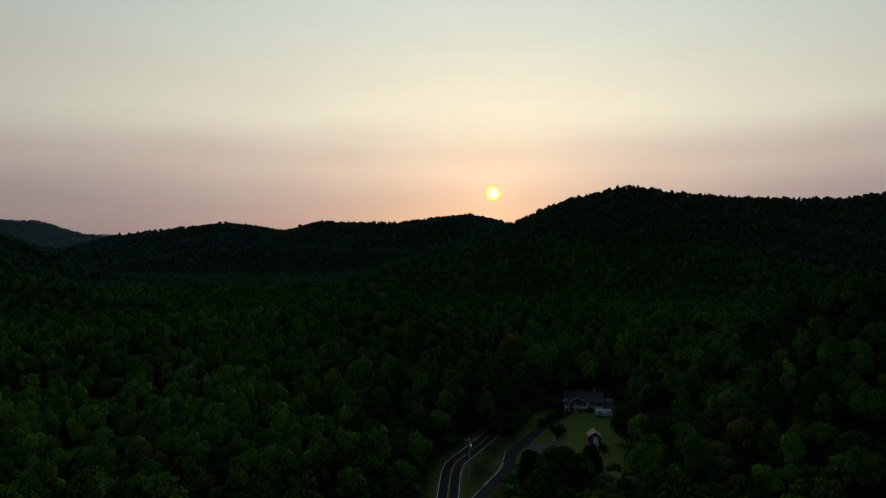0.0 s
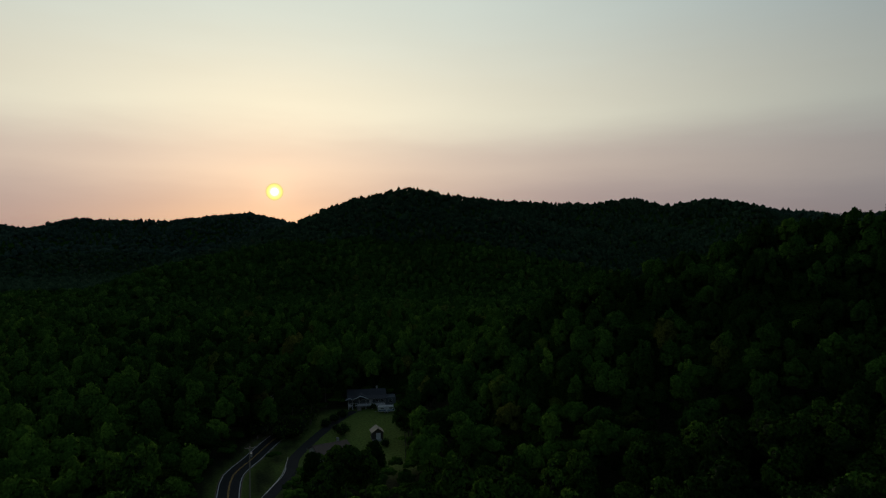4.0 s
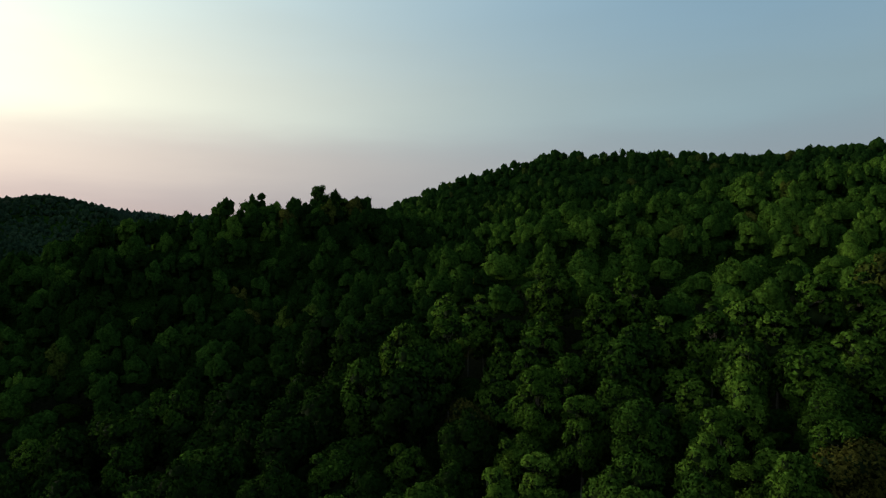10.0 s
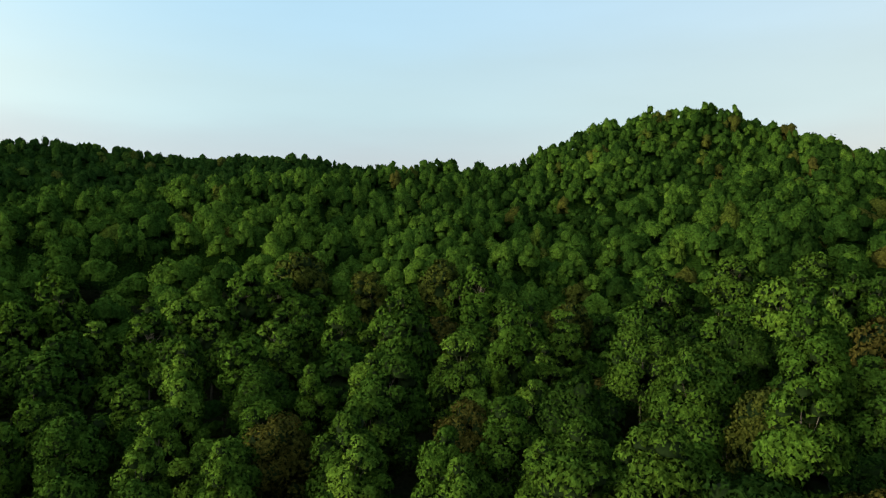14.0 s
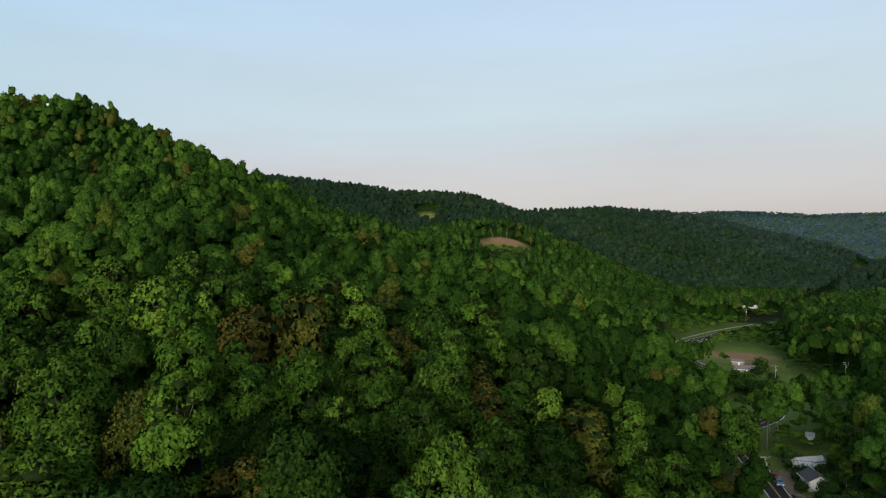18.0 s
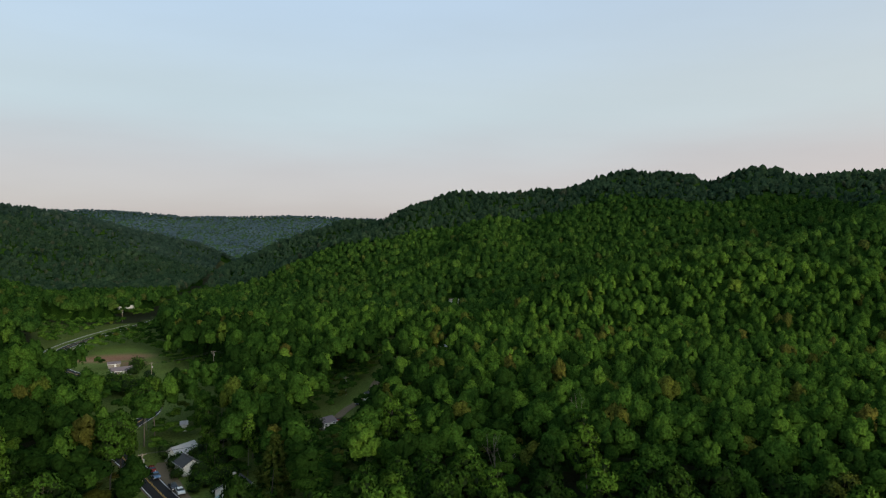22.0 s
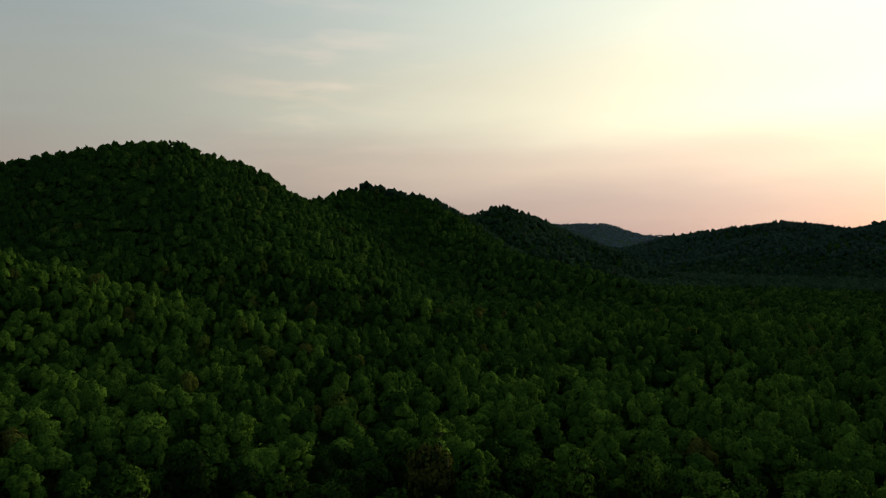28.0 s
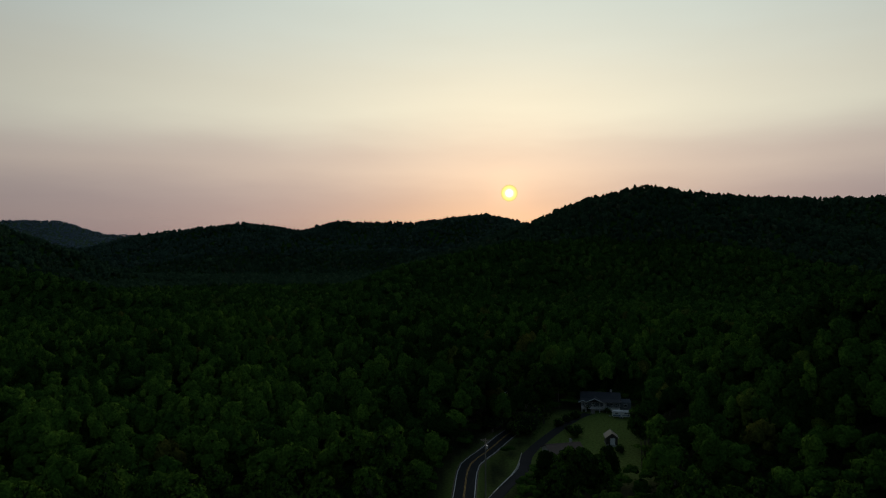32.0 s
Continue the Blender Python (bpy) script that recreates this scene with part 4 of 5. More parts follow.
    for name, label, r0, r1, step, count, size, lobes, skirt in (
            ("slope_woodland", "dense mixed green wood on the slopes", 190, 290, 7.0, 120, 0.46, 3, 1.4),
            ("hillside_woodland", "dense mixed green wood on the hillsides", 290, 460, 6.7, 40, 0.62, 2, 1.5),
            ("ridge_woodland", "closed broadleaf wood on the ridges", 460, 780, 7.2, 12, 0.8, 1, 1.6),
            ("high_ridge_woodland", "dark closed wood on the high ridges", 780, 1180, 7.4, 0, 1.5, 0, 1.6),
            ("back_ridge_woodland", "closed wood on the ridges across the valley, coloured bluish for haze", 1180, 1500, 8.4, 0, 1.5, 0, 1.6),
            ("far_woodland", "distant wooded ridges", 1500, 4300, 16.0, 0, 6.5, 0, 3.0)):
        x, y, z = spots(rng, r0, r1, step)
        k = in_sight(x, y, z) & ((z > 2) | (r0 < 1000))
        woods(name, label, rng, x[k], y[k], z[k], count, size, step, lobes, 1.12 if r0 > 280 else 1.05, skirt, HAZY_FAR_WOODS if r0 > 1400 else HAZY_BACK_WOODS if r0 > 1100 else HAZY_HIGH_WOODS if r0 > 700 else RIDGE_WOODS if r0 > 400 else WOODS)
    x, y, z = spots(rng, 200, 1500, 32)
    k = ~in_sight(x, y, z)
    woods("back_slope_woodland", "wood on the far sides of the hills", rng, x[k], y[k], z[k], 0, 4.5, 36, 0, 0.8, 1.3)


def undergrowth():
    """The closed layer of shrubs and young trees below the crowns."""
    rings = np.concatenate((np.arange(205, 460, 9.0), np.geomspace(460, 1500, 66), np.geomspace(1530, 4300, 84)))
    n = 400
    a = np.arange(n) * 2 * np.pi / n
    x, y = np.outer(rings, np.sin(a)), np.outer(rings, np.cos(a))
    rng = np.random.default_rng(5)
    x, y = x + rng.uniform(-1, 1, x.shape), y + rng.uniform(-1, 1, y.shape)
    flat = clear(x, y, 20.0) | thicket(x, y) | thicket(x * 1.03, y * 1.03) | thicket(x * 0.97, y * 0.97) | thicket(x + 0.03 * y, y - 0.03 * x) | thicket(x - 0.03 * y, y + 0.03 * x)
    z = land(x, y) + np.where(flat, -2.0, np.where(rings[:, None] < 292, 8.5, np.where(rings[:, None] < 460, 11.5, 13.5)) + rng.uniform(-1.5, 1.5, x.shape))
    z[0] -= 9
    v = np.stack((x, y, z), -1).reshape(-1, 3)
    k, i = np.meshgrid(np.arange(len(rings) - 1), np.arange(n), indexing="ij")
    p, q = k * n + i, k * n + (i + 1) % n
    f = np.concatenate((np.stack((p, q, q + n), -1).reshape(-1, 3), np.stack((p, q + n, p + n), -1).reshape(-1, 3)))
    me = leaf_mesh("undergrowth", v, f, WOODS, np.clip(rng.normal(0.24, 0.15, len(f)), 0, 1))
    tagged(new("undergrowth", me), "dark green undergrowth below the trees", "forest", kind="stuff")


NEAR_TREES = 640
forest()
undergrowth()

# ---- the setting sun itself, a hazy disc low over the ridges ----
bm = bmesh.new()
bmesh.ops.create_icosphere(bm, subdivisions=4, radius=60)
sun_disc = part("setting_sun", bm, SUN_GLOW)
sun_disc.location = (*polar(SUN_BEARING, 4600), EYE_Z + 4600 * math.tan(radians(SUN_HEIGHT)))
tagged(sun_disc, "hazy yellow setting sun over the ridge", "sun", kind="structure")


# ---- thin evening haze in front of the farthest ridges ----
# an added see-through blue cylinder stands in for the hazy air
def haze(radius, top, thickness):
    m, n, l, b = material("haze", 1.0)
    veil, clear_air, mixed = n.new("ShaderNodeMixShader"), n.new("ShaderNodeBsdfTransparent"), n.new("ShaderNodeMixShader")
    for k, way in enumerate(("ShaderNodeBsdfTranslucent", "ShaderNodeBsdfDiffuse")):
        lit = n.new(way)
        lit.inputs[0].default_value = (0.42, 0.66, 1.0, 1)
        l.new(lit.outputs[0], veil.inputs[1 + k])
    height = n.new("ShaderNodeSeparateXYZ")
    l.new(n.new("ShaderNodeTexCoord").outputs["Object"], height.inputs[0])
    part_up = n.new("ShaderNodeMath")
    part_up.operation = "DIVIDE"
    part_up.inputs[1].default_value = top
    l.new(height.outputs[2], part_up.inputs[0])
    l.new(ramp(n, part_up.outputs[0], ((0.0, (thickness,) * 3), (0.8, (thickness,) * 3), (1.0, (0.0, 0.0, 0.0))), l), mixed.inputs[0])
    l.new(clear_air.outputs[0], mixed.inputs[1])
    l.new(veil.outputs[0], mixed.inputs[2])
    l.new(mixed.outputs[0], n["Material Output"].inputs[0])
    bm = bmesh.new()
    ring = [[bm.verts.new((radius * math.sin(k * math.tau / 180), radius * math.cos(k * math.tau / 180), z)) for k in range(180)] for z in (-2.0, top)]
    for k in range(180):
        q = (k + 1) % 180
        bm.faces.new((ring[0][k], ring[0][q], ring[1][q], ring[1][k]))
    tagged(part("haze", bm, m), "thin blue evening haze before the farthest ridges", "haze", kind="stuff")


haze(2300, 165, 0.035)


# ---- roads ----
def strip(name, pts, offset, width, lift, mat, parent=None):
    """A flat band that follows a track, offset to its right."""
    d = np.gradient(pts, axis=0)
    d /= np.linalg.norm(d, axis=1, keepdims=True) + 1e-9
    side = np.stack((d[:, 1], -d[:, 0]), 1)
    bm = bmesh.new()
    rows = []
    for e in (offset - width / 2, offset + width / 2):
        p = pts + side * e
        z = land(p[:, 0], p[:, 1]) + lift
        rows.append([bm.verts.new((*q, h)) for q, h in zip(p, z)])
    for i in range(len(pts) - 1):
        bm.faces.new((rows[0][i], rows[1][i], rows[1][i + 1], rows[0][i + 1]))
    bmesh.ops.recalc_face_normals(bm, faces=bm.faces)
    return part(name, bm, mat, parent)


def roads():
    p = TRACKS["road"]
    p = p[np.hypot(p[:, 0], p[:, 1]) < 800]
    verge = strip("gravel_verge", p, 0, 6.6, 0.10, GRAVEL)
    tagged(verge, "narrow gravel verge beside the valley road", "verge", kind="structure")
    road = tagged(strip("road", p, 0, 6.1, 0.16, ASPHALT), "winding two-lane asphalt road along the valley floor", "road", kind="structure")
    for name, off, w, mat in (("edge_line", -2.75, 0.22, WHITE_LINE), ("edge_line", 2.75, 0.22, WHITE_LINE), ("centre_line", -0.14, 0.13, YELLOW_LINE), ("centre_line", 0.14, 0.13, YELLOW_LINE)):
        strip(name, p, off, w, 0.175, mat, road)
    d = tagged(strip("driveway", TRACKS["drive"], 0, 3.5, 0.14, ASPHALT), "narrow paved driveway up to the porch house", "driveway", kind="structure")
    strip("edge_line", TRACKS["drive"][:16], -1.6, 0.12, 0.155, WHITE_LINE, d)
    tagged(strip("lane", TRACKS["lane"], 0, 3.6, 0.3, GRAVEL), "pale gravel lane climbing between the houses", "lane", kind="structure")
    q = line_points(((197.4, 176), (196.6, 190), (196.0, 203), (196.4, 212)), 3)
    tagged(strip("parking_area", q, 0, 6.0, 0.13, GRAVEL), "gravel parking strip beside the road", "parking", kind="structure")


# ---- mesh helpers for built things ----
def box(bm, c, s, rz=0.0, bevel=0.0):
    m = Matrix.Translation(c) @ Matrix.Rotation(radians(rz), 4, "Z") @ Matrix.Diagonal((*s, 1))
    r = bmesh.ops.create_cube(bm, size=1, matrix=m)
    if bevel:
        bmesh.ops.bevel(bm, geom=list({e for v in r["verts"] for e in v.link_edges}), offset=bevel, segments=2, affect="EDGES")


def boxed(name, c, s, mat, parent, label="", bevel=0.0):
    bm = bmesh.new()
    box(bm, c, s, 0, bevel)
    return part(name, bm, mat, parent, label)


def tube(name, a, b, r0, r1, mat, parent, sides=10, label=""):
    bm = bmesh.new()
    limb(bm, a, b, r0, r1, sides)
    bmesh.ops.contextual_create(bm, geom=[e for e in bm.edges if e.is_boundary])
    bmesh.ops.holes_fill(bm, edges=[e for e in bm.edges if e.is_boundary])
    return part(name, bm, mat, parent, label)


def thing(name, b, d, turn, label, category, group="", lift=0.0):
    """An empty on the ground; turn 0 faces the valley's middle."""
    ob = new(name)
    x, y = polar(b, d)
    ob.matrix_basis = pose(x, y, float(land(np.array([x]), np.array([y]))[0]) + lift, 0, 0, turn - b)
    return tagged(ob, label, category, group)


def gable_roof(bm, w, depth, z, rise, over=0.5, thick=0.16, y0=0.0):
    """Two slabs that meet at a ridge along x."""
    for s in (-1, 1):
        eave = Vector((0, y0 + s * (depth / 2 + over), z - rise * over / (depth / 2)))
        ridge = Vector((0, y0, z + rise))
        ring = []
        for x in (-w / 2 - over, w / 2 + over):
            ring.append([bm.verts.new((x, p.y, p.z + t)) for p, t in ((eave, 0), (ridge, 0), (ridge, thick), (eave, thick))])
        for k in range(4):
            bm.faces.new((ring[0][k], ring[0][(k + 1) % 4], ring[1][(k + 1) % 4], ring[1][k]))
        bm.faces.new(ring[0])
        bm.faces.new(ring[1][::-1])
    bmesh.ops.recalc_face_normals(bm, faces=bm.faces)


def gable_walls(bm, w, depth, z0, z1, rise):
    rings = []
    for x in (-w / 2, w / 2):
        rings.append([bm.verts.new((x, y, z)) for y, z in ((-depth / 2, z0), (depth / 2, z0), (depth / 2, z1), (0, z1 + rise), (-depth / 2, z1))])
    for k in range(5):
        bm.faces.new((rings[0][k], rings[0][(k + 1) % 5], rings[1][(k + 1) % 5], rings[1][k]))
    bm.faces.new(rings[0])
    bm.faces.new(rings[1][::-1])
    bmesh.ops.recalc_face_normals(bm, faces=bm.faces)


def window(parent, x, y, z, w, h, front=True, frame_mat=None):
    """A framed window on the front (facing -y) or on an end wall (facing +-x)."""
    bm = bmesh.new()
    for dx, dz, sx, sz in ((0, h / 2, w + 0.16, 0.09), (0, -h / 2, w + 0.24, 0.11), (-w / 2, 0, 0.09, h), (w / 2, 0, 0.09, h), (0, 0, w, 0.05)):
        box(bm, (x + dx, y, z + dz) if front else (x, y + dx, z + dz), (sx, 0.10, sz) if front else (0.10, sx, sz))
    f = part("window", bm, frame_mat or WHITE_PAINT, parent)
    bm = bmesh.new()
    box(bm, (x, y, z), (w - 0.08, 0.05, h - 0.08) if front else (0.05, w - 0.08, h - 0.08))
    part("pane", bm, GLASS, f)


def house(b, d, turn, w, depth, height, rise, roof, wall, label, base=0.5, door_x=0.0, windows=(), chimney=None, lift=0.0, name="house"):
    h = thing(name, b, d, turn, label, "house", lift=lift)
    boxed("foundation", (0, 0, base / 2 - 0.3), (w + 0.1, depth + 0.1, base + 0.6), CONCRETE, h)
    bm = bmesh.new()
    gable_walls(bm, w, depth, base, base + height, rise)
    part("wall", bm, wall, h)
    bm = bmesh.new()
    gable_roof(bm, w, depth, base + height, rise)
    r = part("roof", bm, roof, h)
    boxed("ridge_cap", (0, 0, base + height + rise + 0.16), (w + 1.0, 0.34, 0.08), roof, r)
    for s in (-1, 1):
        boxed("fascia", (0, s * (depth / 2 + 0.53), base + height - rise * 0.5 / (depth / 2) + 0.05), (w + 1.0, 0.05, 0.2), WHITE_PAINT, r)
    dr = boxed("door", (door_x, -depth / 2 - 0.04, base + 1.02), (0.95, 0.07, 2.04), WHITE_PAINT, h, bevel=0.01)
    boxed("door_handle", (door_x + 0.36, -depth / 2 - 0.10, base + 1.0), (0.05, 0.07, 0.14), GALVANIZED, dr)
    for x in windows:
        window(h, x, -depth / 2 - 0.03, base + height * 0.55, 1.1, 1.25)
    for s in (-1, 1):
        window(h, s * (w / 2 + 0.03), 0, base + height * 0.55, 1.0, 1.15, False)
    if chimney is not None:
        boxed("chimney", (chimney, depth * 0.12, base + height + rise + 0.1), (0.7, 0.7, 1.9), CONCRETE, h, bevel=0.03)
    return h


def porch_house():
    """Long single-storey house with a full white porch on posts."""
    h = house(12.0, 268, 2, 14.6, 8.4, 2.7, 2.1, DARK_SHINGLE, SHADED_SIDING, "long house with dark roof, white railed porch and walls in shade grey", 1.5, 1.5, (-5.6, -2.9, 4.2, 6.1), 4.2)
    boxed("porch_floor", (0, -5.6, 1.36), (14.6, 2.8, 0.22), WHITE_PAINT, h)
    bm = bmesh.new()
    ring = [[bm.verts.new((x, y, z)) for y, z in ((-7.5, 3.95), (-4.2, 4.6), (-4.2, 4.74), (-7.5, 4.09))] for x in (-7.6, 7.6)]
    for k in range(4):
        bm.faces.new((ring[0][k], ring[0][(k + 1) % 4], ring[1][(k + 1) % 4], ring[1][k]))
    bm.faces.new(ring[0])
    bm.faces.new(ring[1][::-1])
    bmesh.ops.recalc_face_normals(bm, faces=bm.faces)
    part("porch_roof", bm, DARK_SHINGLE, h)
    boxed("porch_beam", (0, -6.9, 3.9), (14.9, 0.2, 0.26), WHITE_PAINT, h)
    # small gables over the steps and over the end of the porch
    for mid, half, y0, y1 in ((-2.4, 3.0, -7.6, -1.5), (-6.9, 1.5, -8.3, -4.6)):
        bm = bmesh.new()
        top = 4.0 + half * 0.46
        for s in (-1, 1):
            q = [bm.verts.new(v) for v in ((mid, y0, top), (mid + s * half, y0, 4.0), (mid + s * half, y1 - 1.5, 4.0), (mid, y1, top))]
            t = [bm.verts.new(v.co + Vector((0, 0, 0.16))) for v in q]
            bm.faces.new(q)
            bm.faces.new(t)
            for k in range(4):
                bm.faces.new((q[k], q[(k + 1) % 4], t[(k + 1) % 4], t[k]))
        bmesh.ops.recalc_face_normals(bm, faces=bm.faces)
        g = part("porch_gable", bm, DARK_SHINGLE, h)
        bm = bmesh.new()
        for s in (-1, 1):
            limb(bm, Vector((mid, y0 - 0.02, top)), Vector((mid + s * half, y0 - 0.02, 4.0)), 0.14, 0.14, 4)
        part("gable_trim", bm, WHITE_PAINT, g)
    # lower wing with a green roof
    bm = bmesh.new()
    box(bm, (9.6, 0.6, 1.75), (4.2, 5.6, 3.2))
    wing = part("side_wing", bm, SHADED_SIDING, h)
    bm = bmesh.new()
    gable_roof(bm, 4.2, 5.6, 3.35, 1.3, y0=0.6)
    part("wing_roof", bm, DARK_GREEN_METAL, wing, "dark green metal roof")
    window(h, 9.6, -2.23, 1.9, 1.2, 1.2)
    for x in (-7.1, -5.6, -3.0, -0.4, 2.1, 4.6, 7.1):
        boxed("porch_post", (x, -6.9, 2.6), (0.18, 0.18, 2.6), WHITE_PAINT, h)
        boxed("porch_pier", (x, -6.9, 0.5), (0.26, 0.26, 1.7), WHITE_PAINT, h)
    for x in (-6.35, -4.3, -1.7, 0.85, 3.35, 5.85):
        w = 2.3
        bm = bmesh.new()
        for z in (1.62, 2.38):
            box(bm, (x, -6.9, z), (w, 0.08, 0.08))
        part("porch_rail", bm, WHITE_PAINT, h)
        bm = bmesh.new()
        for k in range(9):
            box(bm, (x - w / 2 + (k + 0.5) * w / 9, -6.9, 2.0), (0.045, 0.045, 0.74))
        part("baluster_row", bm, WHITE_PAINT, h)
    st = boxed("step", (-3.0, -7.4, 1.1), (1.6, 0.34, 0.18), WOOD_GREY, h)
    for k in range(1, 6):
        boxed("step", (-3.0, -7.4 - 0.3 * k, 1.1 - 0.2 * k), (1.6, 0.34, 0.18), WOOD_GREY, h)


def shed():
    """Small garden house with a pale gable and a lean-to porch."""
    h = thing("garden_shed", 12.9, 221, 8, "small shed with tan metal roof, white door and shade-dark walls", "shed")
    boxed("foundation", (0, 0, 0.05), (3.7, 4.3, 0.5), CONCRETE, h)
    ob = new("shed_frame")
    ob.parent = h
    ob.matrix_basis = pose(0, 0, 0, 0, 0, 90)
    bm = bmesh.new()
    gable_walls(bm, 4.2, 3.6, 0.3, 2.7, 1.3)
    w = part("wall", bm, SHADED_BOARDS, h)
    w.matrix_basis = pose(0, 0, 0, 0, 0, 90)
    bm = bmesh.new()
    gable_roof(bm, 4.2, 3.6, 2.7, 1.3, 0.4, 0.1)
    r = part("roof", bm, TAN_METAL, h)
    r.matrix_basis = pose(0, 0, 0, 0, 0, 90)
    bpy.data.objects.remove(ob)
    boxed("door", (0.2, -2.14, 1.35), (1.5, 0.08, 2.1), WHITE_PAINT, h)
    boxed("step", (0.1, -2.75, 0.12), (1.9, 1.1, 0.3), CONCRETE, h)
    window(h, 1.82, 0, 1.6, 0.8, 0.9, False)


def camper():
    h = thing("camper_trailer", 13.7, 255, 6, "white travel trailer with blue stripe parked by the house", "trailer")
    boxed("body", (0, 0, 1.65), (6.4, 2.3, 2.1), CAR_WHITE, h, bevel=0.22)
    boxed("roof_vent", (0.6, 0, 2.8), (0.7, 0.7, 0.22), WHITE_PAINT, h, bevel=0.04)
    boxed("stripe", (0, -1.16, 1.15), (6.0, 0.03, 0.35), CAR_BLUE, h)
    for x in (-1.6, 1.7):
        window(h, x, -1.17, 1.95, 1.2, 0.6)
    boxed("door", (0.1, -1.17, 1.55), (0.7, 0.05, 1.8), WHITE_PAINT, h)
    for x in (-0.45, 0.45):
        for y in (-1.0, 1.0):
            wheel(h, x, y, 0.36)
    boxed("drawbar", (-3.8, 0, 0.6), (1.3, 0.12, 0.12), GALVANIZED, h)


def wheel(parent, x, y, r):
    w = tube("tyre", (x, y - 0.11, r), (x, y + 0.11, r), r, r, RUBBER, parent, 16)
    tube("rim", (x, y - 0.125, r), (x, y + 0.125, r), r * 0.6, r * 0.6, GALVANIZED, w, 12)


def car(b, d, turn, paint, label, pickup=False):
    c = thing("pickup_truck" if pickup else "car", b, d, turn, label, "truck" if pickup else "car", lift=0.15)
    w, prof = 0.9, ((-2.25, 0.45), (-2.3, 0.8), (-2.15, 0.98), (-1.1, 1.05), (-0.9, 1.05), (1.6, 1.03), (2.2, 0.98), (2.28, 0.75), (2.22, 0.42))
    bm = bmesh.new()
    rings = []
    for y, k in ((-w, 1), (-w * 0.96, 1.02), (w * 0.96, 1.02), (w, 1)):
        rings.append([bm.verts.new((x, y, z * k - (k - 1) * 0.4)) for x, z in prof])
    for a, q in zip(rings, rings[1:]):
        for k in range(len(prof)):
            j = (k + 1) % len(prof)
            bm.faces.new((a[k], a[j], q[j], q[k]))
    bm.faces.new(rings[0])
    bm.faces.new(rings[-1][::-1])
    bmesh.ops.recalc_face_normals(bm, faces=bm.faces)
    bmesh.ops.bevel(bm, geom=bm.edges[:], offset=0.03, segments=1, affect="EDGES")
    part("body", bm, paint, c)
    cab = ((-1.05, 1.03), (-0.45, 1.5), (0.35, 1.52), (0.6, 1.03)) if pickup else ((-1.1, 1.03), (-0.4, 1.46), (1.0, 1.48), (1.75, 1.03))
    bm = bmesh.new()
    rings = [[bm.verts.new((x, y * (1 if z < 1.2 else 0.82), z)) for x, z in cab] for y in (-0.82, 0.82)]
    for k in range(4):
        j = (k + 1) % 4
        bm.faces.new((rings[0][k], rings[0][j], rings[1][j], rings[1][k]))
    bm.faces.new(rings[0])
    bm.faces.new(rings[1][::-1])
    bmesh.ops.recalc_face_normals(bm, faces=bm.faces)
    part("window_glass", bm, GLASS, c)
    x0, x1 = cab[1][0] + 0.02, cab[2][0] - 0.02
    boxed("roof", ((x0 + x1) / 2, 0, cab[2][1] + 0.01), (x1 - x0 + 0.1, 1.36, 0.06), paint, c, bevel=0.02)
    if pickup:
        boxed("cargo_bed", (1.42, 0, 1.04), (1.45, 1.5, 0.05), RUBBER, c)
    for x in (-1.4, 1.4):
        for y in (-0.82, 0.82):
            wheel(c, x, y, 0.34)
    for y in (-0.62, 0.62):
        boxed("headlight", (-2.29, y, 0.74), (0.06, 0.34, 0.16), CAR_WHITE, c)
        boxed("tail_light", (2.27, y, 0.78), (0.06, 0.28, 0.18), CAR_RED, c)
    for x in (-2.32, 2.3):
        boxed("bumper", (x, 0, 0.5), (0.1, 1.7, 0.2), RUBBER, c, bevel=0.02)


# ---- poles and lines ----
def utility_pole(b, d, turn, tall=11.0, arms=1, lamp_arm=False):
    p = thing("utility_pole", b, d, turn, "weathered wooden utility pole with crossarm and wires", "utility pole", "utility poles along the valley")
    tube("pole", (0, 0, -1), (0, 0, tall), 0.17, 0.12, POLE_WOOD, p)
    ends = []
    for k in range(arms):
        z = tall - 0.35 - 0.9 * k
        boxed("crossarm", (0, -0.16, z), (2.4, 0.11, 0.13), POLE_WOOD, p)
        for x in (-1.1, -0.45, 1.1):
            tube("insulator", (x, -0.16, z + 0.06), (x, -0.16, z + 0.3), 0.05, 0.035, WHITE_PAINT, p, 8)
            if not k:
                ends.append(p.matrix_basis @ Vector((x, -0.16, z + 0.3)))
        for s in (-1, 1):
            tube("brace", (s * 0.75, -0.14, z), (0, -0.12, z - 0.6), 0.02, 0.02, GALVANIZED, p, 5)
    tube("transformer", (0.36, 0, tall - 2.6), (0.36, 0, tall - 1.7), 0.22, 0.22, GALVANIZED, p, 14)
    if lamp_arm:
        tube("lamp_arm", (0, 0, tall - 3.2), (-1.6, -0.5, tall - 2.9), 0.03, 0.03, GALVANIZED, p, 6)
        boxed("lamp_head", (-1.75, -0.55, tall - 2.92), (0.5, 0.24, 0.14), BULB, p)
    return ends


def wires(a, b, sag=1.2):
    for p, q in zip(a, b):
        cu = bpy.data.curves.new("overhead_wire", "CURVE")
        cu.dimensions, cu.bevel_depth, cu.bevel_resolution = "3D", 0.022, 1
        sp = cu.splines.new("POLY")
        n = 14
        sp.points.add(n)
        for k in range(n + 1):
            t = k / n
            v = p.lerp(q, t)
            sp.points[k].co = (v.x, v.y, v.z - sag * 4 * t * (1 - t), 1)
        cu.materials.append(CABLE)
        tagged(new("overhead_wire", cu), "thin dark overhead power line between utility poles", "wire", "overhead wires")


